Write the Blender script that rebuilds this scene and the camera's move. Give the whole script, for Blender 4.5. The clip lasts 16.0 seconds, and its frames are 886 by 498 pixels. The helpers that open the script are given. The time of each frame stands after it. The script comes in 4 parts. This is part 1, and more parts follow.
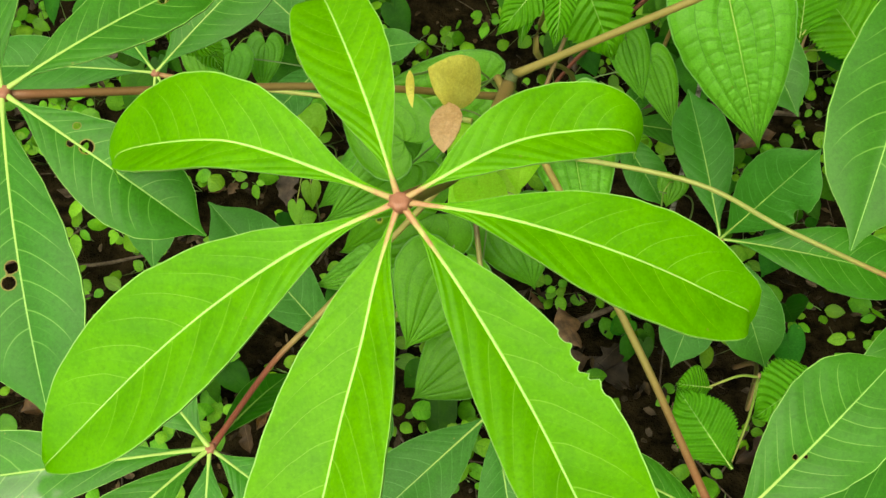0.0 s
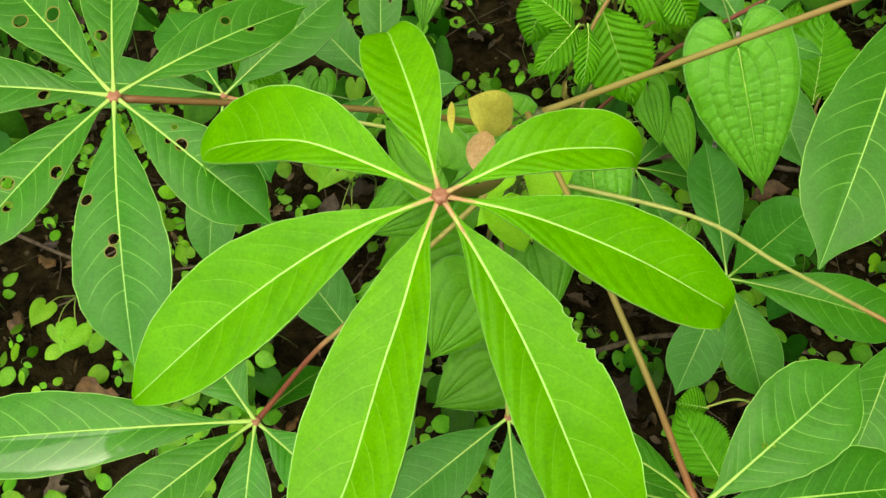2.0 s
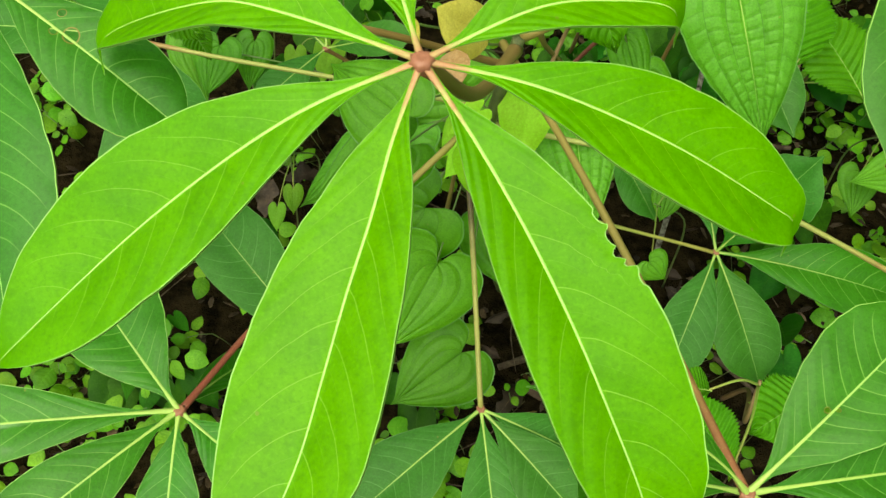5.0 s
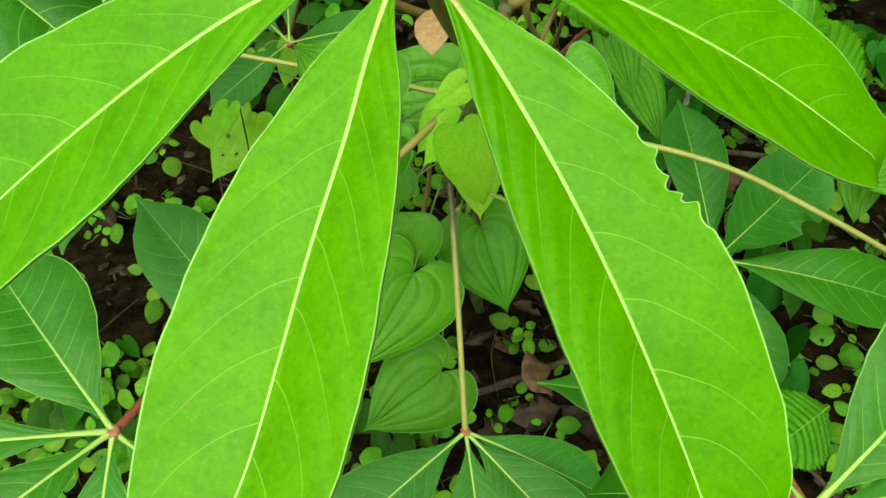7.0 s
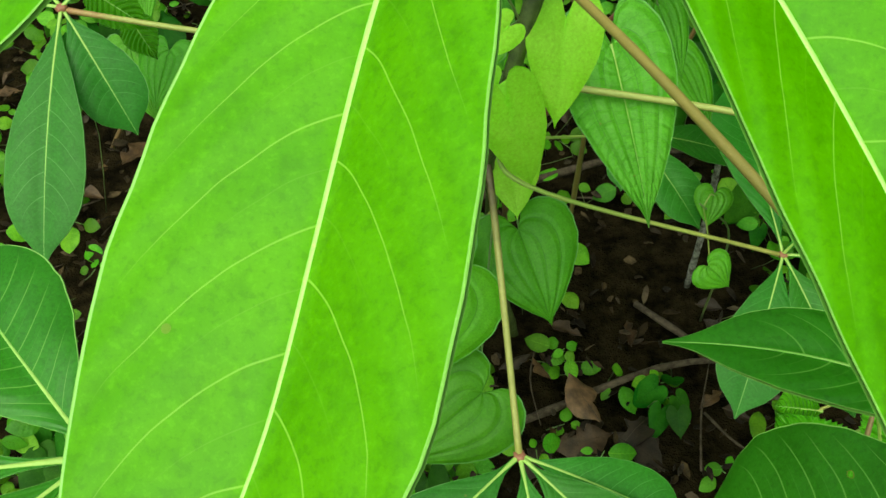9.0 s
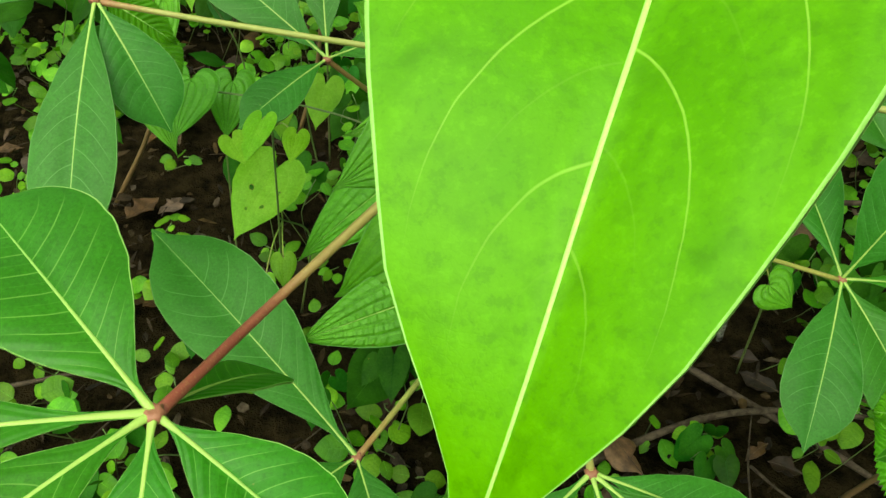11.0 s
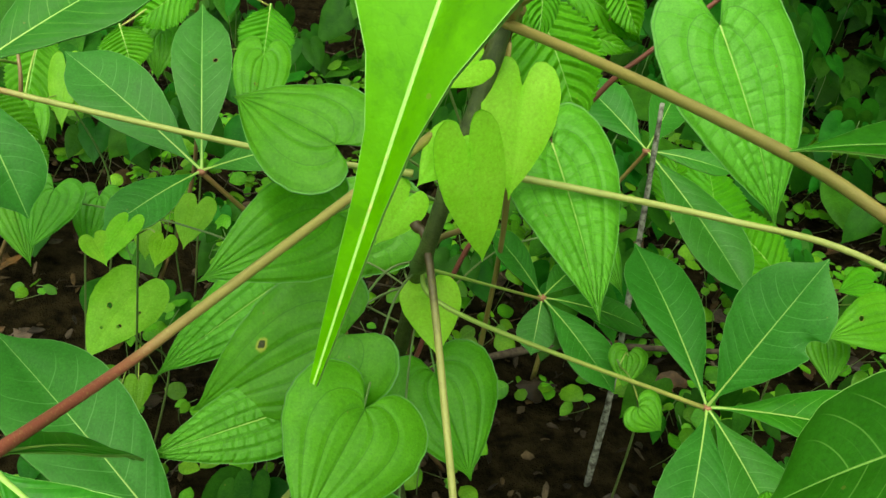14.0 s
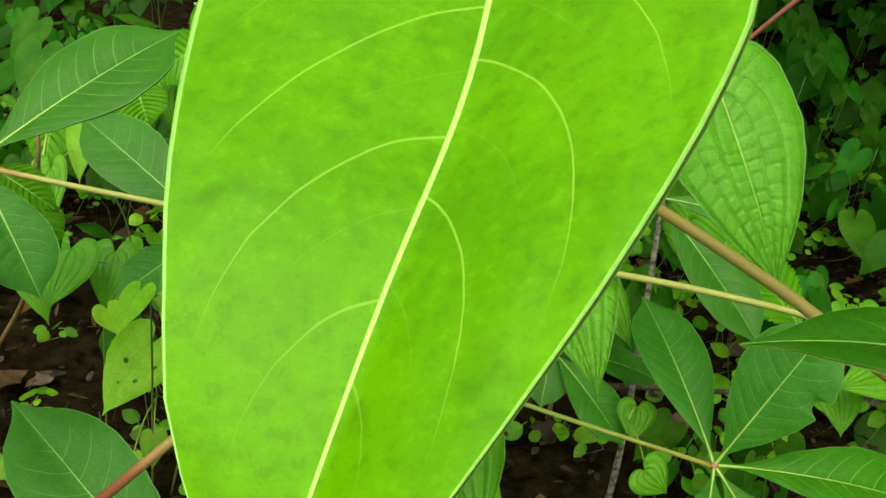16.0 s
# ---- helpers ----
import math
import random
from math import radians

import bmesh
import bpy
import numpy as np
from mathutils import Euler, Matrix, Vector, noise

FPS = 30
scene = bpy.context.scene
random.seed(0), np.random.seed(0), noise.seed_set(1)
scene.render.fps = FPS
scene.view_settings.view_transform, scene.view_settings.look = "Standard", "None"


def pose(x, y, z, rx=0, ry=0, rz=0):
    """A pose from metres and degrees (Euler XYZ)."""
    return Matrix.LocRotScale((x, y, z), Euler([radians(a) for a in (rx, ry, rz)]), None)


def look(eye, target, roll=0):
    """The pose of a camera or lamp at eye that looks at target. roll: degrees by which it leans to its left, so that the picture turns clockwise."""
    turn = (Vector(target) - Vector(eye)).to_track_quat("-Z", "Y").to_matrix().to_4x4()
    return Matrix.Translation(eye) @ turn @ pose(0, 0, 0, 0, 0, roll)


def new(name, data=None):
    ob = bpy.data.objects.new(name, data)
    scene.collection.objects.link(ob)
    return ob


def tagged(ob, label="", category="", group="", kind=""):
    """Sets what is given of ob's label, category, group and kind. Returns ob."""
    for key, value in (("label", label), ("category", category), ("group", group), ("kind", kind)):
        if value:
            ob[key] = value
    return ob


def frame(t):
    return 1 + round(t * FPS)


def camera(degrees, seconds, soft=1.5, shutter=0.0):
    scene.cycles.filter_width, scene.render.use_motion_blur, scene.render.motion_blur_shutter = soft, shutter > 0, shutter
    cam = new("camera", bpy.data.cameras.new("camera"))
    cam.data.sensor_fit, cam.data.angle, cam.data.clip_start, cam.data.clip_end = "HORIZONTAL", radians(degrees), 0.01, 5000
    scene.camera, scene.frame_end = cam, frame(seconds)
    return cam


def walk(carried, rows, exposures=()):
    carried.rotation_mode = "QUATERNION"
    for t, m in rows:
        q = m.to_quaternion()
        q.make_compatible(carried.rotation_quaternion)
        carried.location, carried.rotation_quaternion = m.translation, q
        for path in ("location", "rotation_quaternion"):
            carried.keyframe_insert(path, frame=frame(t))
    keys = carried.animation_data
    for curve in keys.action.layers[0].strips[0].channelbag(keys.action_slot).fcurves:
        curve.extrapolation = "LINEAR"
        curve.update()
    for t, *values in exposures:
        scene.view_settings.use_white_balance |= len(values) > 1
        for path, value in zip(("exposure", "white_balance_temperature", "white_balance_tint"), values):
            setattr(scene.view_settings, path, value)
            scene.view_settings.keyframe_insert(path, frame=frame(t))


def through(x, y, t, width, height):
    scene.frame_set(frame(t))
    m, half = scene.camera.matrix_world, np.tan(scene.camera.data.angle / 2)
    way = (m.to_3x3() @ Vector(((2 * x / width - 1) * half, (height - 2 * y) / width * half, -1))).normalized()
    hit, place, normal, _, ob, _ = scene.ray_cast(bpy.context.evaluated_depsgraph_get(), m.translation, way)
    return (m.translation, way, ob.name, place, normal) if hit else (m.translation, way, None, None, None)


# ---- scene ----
cam = camera(50.2, 16.0)
PATH = [
    (0, look((0.01855, 0.02969, 1.00556), (-0.03038, 0.55892, 0.15849), -4.130)),
    (0.5, look((0.01169, 0.00717, 1.01349), (-0.03448, 0.53517, 0.16551), -2.386)),
    (1, look((0.01236, -0.01147, 1.02695), (-0.03607, 0.52193, 0.18247), -1.108)),
    (1.5, look((0.01915, -0.02625, 1.04313), (-0.04178, 0.52287, 0.20960), -1.520)),
    (2, look((0.02214, -0.03632, 1.05791), (-0.05664, 0.53458, 0.24068), -2.768)),
    (2.5, look((0.01837, -0.03786, 1.05357), (-0.07011, 0.54990, 0.24939), -3.464)),
    (3, look((0.02366, -0.03858, 1.03877), (-0.06003, 0.55864, 0.24107), -3.608)),
    (3.5, look((0.02048, -0.03659, 1.01774), (-0.04970, 0.56416, 0.22139), -3.080)),
    (4, look((0.00997, -0.02627, 0.98548), (-0.04215, 0.56879, 0.18349), -1.908)),
    (4.5, look((0.00408, -0.01592, 0.95864), (-0.02952, 0.57852, 0.15520), -0.176)),
    (7, look((-0.00647, 0.01645, 0.86080), (0.00923, 0.64846, 0.08600), 3.069)),
    (7.5, look((-0.01049, 0.02475, 0.83633), (0.00572, 0.66865, 0.07140), 2.620)),
    (8, look((-0.01324, 0.03276, 0.81586), (-0.00384, 0.68447, 0.05745), 1.256)),
    (8.5, look((-0.01549, 0.04078, 0.79378), (-0.00818, 0.70338, 0.04485), 0.499)),
    (9, look((-0.02281, 0.04599, 0.77108), (-0.01734, 0.72000, 0.03238), -0.193)),
    (11.5, look((-0.07124, 0.03075, 0.68685), (-0.01991, 0.81157, 0.06421), 2.025)),
    (12, look((-0.07151, 0.03304, 0.67978), (0.01453, 0.83684, 0.09112), 3.368)),
    (12.5, look((-0.07036, 0.02946, 0.66627), (0.03800, 0.85239, 0.10855), 5.213)),
    (13, look((-0.06955, 0.02150, 0.66276), (0.05266, 0.86172, 0.13445), 6.171)),
    (13.5, look((-0.07335, 0.01848, 0.65907), (0.08342, 0.86320, 0.14734), 6.434)),
    (14, look((-0.06954, 0.01717, 0.65472), (0.09657, 0.87122, 0.16176), 8.011)),
    (14.5, look((-0.06530, 0.01487, 0.65940), (0.10185, 0.88204, 0.19028), 7.436)),
    (14.7, look((-0.06817, 0.01053, 0.66640), (0.11029, 0.88032, 0.20639), 8.589)),
    (15, look((-0.06510, 0.01453, 0.67302), (0.10970, 0.88737, 0.21740), 8.648)),
    (15.5, look((-0.05867, 0.02774, 0.67733), (0.10433, 0.90032, 0.21687), 7.847)),
    (16, look((-0.05920, 0.02822, 0.69457), (0.08014, 0.88862, 0.20437), 6.638)),
]
TONES = ((0, 0.85, 7800, -2), (4.5, 0.83, 7700, -3), (7, 0.80, 7300, -7), (9, 0.74, 6900, -14), (11.5, 0.94, 7300, -7), (12.5, 0.92, 7200, -8), (14, 0.94, 7100, -10), (14.5, 0.98, 7500, -5), (15, 0.97, 8100, 0), (16, 0.80, 7700, -2))
walk(cam, PATH, exposures=TONES)

# ---- light: an overcast sky ----
world = bpy.data.worlds.new("overcast_sky")
scene.world = world
world.use_nodes = True
wn, wl_ = world.node_tree.nodes, world.node_tree.links
sky = wn.new("ShaderNodeTexSky")
sky.sky_type = "NISHITA"
sky.sun_disc = False
sky.sun_elevation = radians(62)
sky.sun_rotation = radians(200)
sky.dust_density = 4.0
veil = wn.new("ShaderNodeHueSaturation")
veil.inputs["Saturation"].default_value = 0.5
wl_.new(sky.outputs["Color"], veil.inputs["Color"])
wl_.new(veil.outputs["Color"], wn["Background"].inputs["Color"])
wn["Background"].inputs["Strength"].default_value = 0.13
sun_data = bpy.data.lights.new("sun", "SUN")
sun_data.energy = 2.0
sun_data.angle = radians(80)
sun_data.color = (1.0, 0.97, 0.90)
sun = new("sun", sun_data)
sun.matrix_world = look((-0.40, -0.62, 1.55), (0, 0.2, 0))


# ---- materials ----
def material(name):
    m = bpy.data.materials.new(name)
    m.use_nodes = True
    nodes = m.node_tree.nodes
    nodes.clear()
    return m, nodes, m.node_tree.links


class Net:
    """A little helper for wiring shader nodes."""

    def __init__(self, name):
        self.m, self.nodes, self.links = material(name)

    def add(self, kind, **inputs):
        n = self.nodes.new("ShaderNode" + kind)
        for key, value in inputs.items():
            self.put(n.inputs[key.replace("_", " ")], value)
        return n

    def put(self, socket, value):
        if isinstance(value, bpy.types.NodeSocket):
            self.links.new(value, socket)
        else:
            socket.default_value = value

    def math(self, op, a, b=0.0, c=0.0, clamp=False):
        n = self.nodes.new("ShaderNodeMath")
        n.operation, n.use_clamp = op, clamp
        for socket, value in zip(n.inputs, (a, b, c)):
            self.put(socket, value)
        return n.outputs[0]

    def mix(self, f, a, b):
        n = self.nodes.new("ShaderNodeMix")
        n.data_type = "RGBA"
        self.put(n.inputs[0], f)
        self.put(n.inputs[6], a)
        self.put(n.inputs[7], b)
        return n.outputs[2]

    def step(self, value, low, high):
        n = self.nodes.new("ShaderNodeMapRange")
        n.interpolation_type = "SMOOTHSTEP"
        self.put(n.inputs[0], value)
        n.inputs[1].default_value, n.inputs[2].default_value = low, high
        return n.outputs[0]

    def noise(self, scale, detail=3.0, rough=0.55, vector=None):
        n = self.add("TexNoise", Scale=scale, Detail=detail, Roughness=rough)
        if vector is not None:
            self.links.new(vector, n.inputs["Vector"])
        return n.outputs[0]

    def out(self, shader):
        self.links.new(shader, self.add("OutputMaterial").inputs[0])
        return self.m


def rgb(r, g, b):
    return (r, g, b, 1.0)


def leaf_material(name, deep, pale, vein, glow, veins="feather", count=10.0, rough=0.42, through=0.30, relief=0.35,
                  vein_mix=0.55, islands=False, spec=0.4, vary=0.10, depth=0.0010, fine=0.026, film=False, net_scale=520.0, net_mix=0.2, mottle=0.3, rungs=0.6, spot=False):
    """Living leaf: mottled blade, veins that follow the blade, paler or darkened like creases, fine net relief, light
    shining through.
    """
    n = Net(name)
    at = n.add("Attribute")
    at.attribute_name = "blade"
    sep = n.add("SeparateXYZ", Vector=at.outputs["Vector"])
    s, v, hole = sep.outputs
    av = n.math("ABSOLUTE", v)
    coord = n.add("TexCoord").outputs["Object"]
    wob = n.math("MULTIPLY", n.math("SUBTRACT", n.noise(40.0, 2.0, 0.5, coord), 0.5), 0.022)
    if veins == "feather":
        bend = n.math("ADD", n.math("MULTIPLY", av, 0.06), n.math("MULTIPLY", n.math("MULTIPLY", av, av), 0.115))
        side = n.math("MULTIPLY", n.math("GREATER_THAN", v, 0.0), 0.42)
        phase = n.math("FRACT", n.math("ADD", n.math("MULTIPLY", n.math("SUBTRACT", n.math("ADD", s, wob), bend), count), side))
        dist = n.math("ABSOLUTE", n.math("SUBTRACT", phase, 0.5))
        line = n.math("SUBTRACT", 1.0, n.step(dist, 0.3 * fine, fine))
        line = n.math("MULTIPLY", line, n.math("SUBTRACT", 1.0, n.step(av, 0.62, 0.93)))
        half = n.math("ABSOLUTE", n.math("SUBTRACT", n.math("FRACT", n.math("ADD", phase, 0.5)), 0.5))
        minor = n.math("MULTIPLY", n.math("SUBTRACT", 1.0, n.step(half, 0.2 * fine, 0.8 * fine)), n.math("SUBTRACT", 1.0, n.step(av, 0.25, 0.6)))
        line = n.math("MAXIMUM", line, n.math("MULTIPLY", minor, 0.22))
        line = n.math("MULTIPLY", line, n.math("MULTIPLY", n.step(s, 0.14, 0.24), n.math("SUBTRACT", 1.0, n.step(s, 0.74, 0.86))))
        swell = n.math("MULTIPLY", n.step(dist, 0.0, 0.5), n.math("SUBTRACT", 1.0, n.step(s, 0.70, 0.84)))
    elif veins == "heart":
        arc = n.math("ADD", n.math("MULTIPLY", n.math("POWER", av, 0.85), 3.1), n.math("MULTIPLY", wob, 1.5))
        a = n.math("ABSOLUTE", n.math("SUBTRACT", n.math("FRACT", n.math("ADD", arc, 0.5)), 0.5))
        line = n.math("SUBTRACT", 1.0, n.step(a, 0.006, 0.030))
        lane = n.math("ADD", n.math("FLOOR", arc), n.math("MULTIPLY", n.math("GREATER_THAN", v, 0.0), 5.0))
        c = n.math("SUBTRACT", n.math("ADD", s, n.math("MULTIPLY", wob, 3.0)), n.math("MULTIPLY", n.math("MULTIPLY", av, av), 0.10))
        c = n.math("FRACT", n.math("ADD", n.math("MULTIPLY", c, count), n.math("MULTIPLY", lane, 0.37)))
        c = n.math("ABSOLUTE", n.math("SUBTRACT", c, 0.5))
        groove_shade = n.math("MULTIPLY", n.math("SUBTRACT", 1.0, n.step(c, 0.010, 0.040)), rungs)
        swell = n.math("ADD", n.math("MULTIPLY", n.step(a, 0.0, 0.30), 0.55), n.math("MULTIPLY", n.step(c, 0.0, 0.30), 0.55 * rungs))
    else:
        phase = n.math("FRACT", n.math("MULTIPLY", n.math("SUBTRACT", s, n.math("MULTIPLY", av, 0.20)), count))
        dist = n.math("ABSOLUTE", n.math("SUBTRACT", phase, 0.5))
        line = n.math("SUBTRACT", 1.0, n.step(dist, 0.03, 0.12))
        swell = n.step(dist, 0.0, 0.5)
    net = n.add("TexVoronoi", Scale=net_scale)
    net.feature = "DISTANCE_TO_EDGE"
    n.links.new(coord, net.inputs["Vector"])
    mesh_line = n.step(net.outputs["Distance"], 0.0, 0.12)
    blotch = n.noise(55.0, 3.0, 0.6, coord)
    grain = n.noise(1500.0, 2.0, 0.6, coord)
    shade = n.mix(n.step(blotch, 0.30, 0.72), rgb(*deep), rgb(*pale))
    shade = n.mix(n.math("MULTIPLY", n.step(grain, 0.45, 0.75), 0.16), shade, rgb(*[0.6 * c for c in deep]))
    shade = n.mix(n.math("MULTIPLY", n.math("SUBTRACT", 1.0, mesh_line), net_mix), shade, rgb(*[0.55 * c for c in deep]))
    speck = n.noise(620.0, 4.0, 0.7, coord)
    shade = n.mix(n.math("MULTIPLY", n.step(speck, 0.53, 0.64), 0.45), shade, rgb(*[0.55 * c for c in deep]))
    shade = n.mix(n.math("MULTIPLY", n.math("SUBTRACT", 1.0, n.step(speck, 0.34, 0.48)), 0.45), shade, rgb(*[1.25 * c + 0.004 for c in pale]))
    patch = n.noise(210.0, 5.0, 0.7, coord)
    shade = n.mix(n.math("MULTIPLY", n.step(patch, 0.50, 0.66), mottle), shade, rgb(*[0.62 * c for c in deep]))
    fleck = n.add("TexVoronoi", Scale=60.0)
    n.links.new(coord, fleck.inputs["Vector"])
    shade = n.mix(n.math("MULTIPLY", n.math("LESS_THAN", fleck.outputs["Distance"], 0.045), 0.5), shade, rgb(0.22, 0.20, 0.04))
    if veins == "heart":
        groove_shade = n.math("MULTIPLY", groove_shade, n.step(n.noise(75.0, 2.0, 0.5, coord), 0.22, 0.48))
        # darker colour along the cross grooves stands in for shade in the creases
        shade = n.mix(n.math("MULTIPLY", groove_shade, vein_mix), shade, rgb(*[0.40 * c for c in deep]))
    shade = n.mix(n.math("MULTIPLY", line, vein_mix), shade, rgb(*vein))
    if islands:
        luck = n.add("NewGeometry").outputs["Random Per Island"]
    else:
        luck = n.add("ObjectInfo").outputs["Random"]
    tone = n.add("HueSaturation", Color=shade)
    n.put(tone.inputs["Value"], n.math("ADD", n.math("MULTIPLY", luck, 2.0 * vary), 1.0 - vary))
    n.put(tone.inputs["Hue"], n.math("ADD", n.math("MULTIPLY", n.math("FRACT", n.math("MULTIPLY", luck, 7.3)), 0.08 * vary), 0.5 - 0.06 * vary))
    shade = tone.outputs[0]
    rim = n.math("LESS_THAN", hole, 1.18)
    shade = n.mix(rim, shade, rgb(0.20, 0.16, 0.03))
    if spot:
        # one brown blight spot with a yellow halo
        shade = n.mix(n.math("SUBTRACT", 1.0, n.step(hole, 1.15, 1.75)), shade, rgb(0.36, 0.40, 0.05))
        shade = n.mix(n.math("SUBTRACT", 1.0, n.step(hole, 0.90, 1.15)), shade, rgb(0.030, 0.018, 0.008))
        shade = n.mix(n.math("SUBTRACT", 1.0, n.step(hole, 0.20, 0.55)), shade, rgb(0.10, 0.075, 0.04))
    height = n.math("ADD", n.math("MULTIPLY", swell, 0.6), n.math("ADD", n.math("MULTIPLY", mesh_line, 0.008), n.math("MULTIPLY", grain, 0.06)))
    bump = n.add("Bump", Strength=relief, Distance=depth, Height=height)
    body = n.add("BsdfPrincipled", Base_Color=shade, Normal=bump.outputs[0])
    n.put(body.inputs["Roughness"], n.math("ADD", rough - 0.06, n.math("MULTIPLY", blotch, 0.14)))
    body.inputs["Specular IOR Level"].default_value = spec
    if film:
        # a thin puddle of rain water lying on one half of the blade
        pool = n.math("MULTIPLY", n.step(n.math("SUBTRACT", n.math("MULTIPLY", n.noise(22.0, 2.0, 0.5, coord), 0.35), v), 0.18, 0.22),
                      n.math("SUBTRACT", 1.0, n.step(n.math("SUBTRACT", n.math("MULTIPLY", n.noise(35.0, 2.0, 0.5, coord), 0.4), v), 1.02, 1.08)))
        pool = n.math("MULTIPLY", pool, n.step(n.math("ADD", s, n.math("MULTIPLY", n.noise(30.0, 2.0, 0.5, coord), 0.3)), 0.52, 0.55))
        n.put(body.inputs["Coat Weight"], pool)
        body.inputs["Coat Roughness"].default_value = 0.08
        body.inputs["Coat IOR"].default_value = 1.6
        level = n.add("NewGeometry").outputs["Normal"]
        n.put(body.inputs["Coat Normal"], level)
    lit = n.add("BsdfTranslucent", Normal=bump.outputs[0])
    n.put(lit.inputs["Color"], n.mix(0.75, shade, rgb(*glow)))
    both = n.add("MixShader", Fac=through)
    n.links.new(body.outputs[0], both.inputs[1])
    n.links.new(lit.outputs[0], both.inputs[2])
    gap = n.add("MixShader")
    n.put(gap.inputs[0], n.math("LESS_THAN", hole, -1.0 if spot else 1.0))
    n.links.new(both.outputs[0], gap.inputs[1])
    n.links.new(n.add("BsdfTransparent").outputs[0], gap.inputs[2])
    return n.out(gap.outputs[0])


def stalk_material(name, root, end, rough=0.5, split=0.45, spread=0.45):
    """Smooth stalk whose colour runs from its root to its end, with pale flecks."""
    n = Net(name)
    at = n.add("Attribute")
    at.attribute_name = "blade"
    s = n.add("SeparateXYZ", Vector=at.outputs["Vector"]).outputs[0]
    coord = n.add("TexCoord").outputs["Object"]
    mott = n.noise(120.0, 4.0, 0.6, coord)
    t = n.step(n.math("ADD", s, n.math("MULTIPLY", n.math("SUBTRACT", mott, 0.5), 0.25)), split - spread, split + spread)
    shade = n.mix(t, rgb(*root), rgb(*end))
    fine = n.noise(900.0, 2.0, 0.6, coord)
    shade = n.mix(n.math("MULTIPLY", n.step(fine, 0.55, 0.75), 0.35), shade, rgb(*[min(1.0, 1.5 * c + 0.03) for c in root]))
    shade = n.mix(n.math("MULTIPLY", n.step(mott, 0.55, 0.8), 0.3), shade, rgb(*[0.55 * c for c in root]))
    bump = n.add("Bump", Strength=0.3, Distance=0.0006, Height=n.math("ADD", fine, mott))
    body = n.add("BsdfPrincipled", Base_Color=shade, Roughness=rough, Normal=bump.outputs[0])
    return n.out(body.outputs[0])


def plain_material(name, one, two, scale, rough=0.8, relief=0.5, islands=False, depth=0.003, spec=0.3):
    n = Net(name)
    coord = n.add("TexCoord").outputs["Object"]
    big = n.noise(scale, 5.0, 0.65, coord)
    fine = n.noise(scale * 9.0, 3.0, 0.6, coord)
    shade = n.mix(n.step(big, 0.3, 0.7), rgb(*one), rgb(*two))
    if islands:
        luck = n.add("NewGeometry").outputs["Random Per Island"]
        tone = n.add("HueSaturation", Color=shade)
        n.put(tone.inputs["Value"], n.math("ADD", n.math("MULTIPLY", n.math("MULTIPLY", luck, luck), 1.5), 0.35))
        n.put(tone.inputs["Saturation"], n.math("ADD", n.math("MULTIPLY", n.math("FRACT", n.math("MULTIPLY", luck, 5.7)), 0.5), 0.6))
        shade = tone.outputs[0]
    shade = n.mix(n.math("MULTIPLY", n.step(fine, 0.5, 0.8), 0.4), shade, rgb(*[0.5 * c for c in one]))
    bump = n.add("Bump", Strength=relief, Distance=depth, Height=n.math("ADD", big, n.math("MULTIPLY", fine, 0.4)))
    body = n.add("BsdfPrincipled", Base_Color=shade, Roughness=rough, Normal=bump.outputs[0])
    body.inputs["Specular IOR Level"].default_value = spec
    return n.out(body.outputs[0])


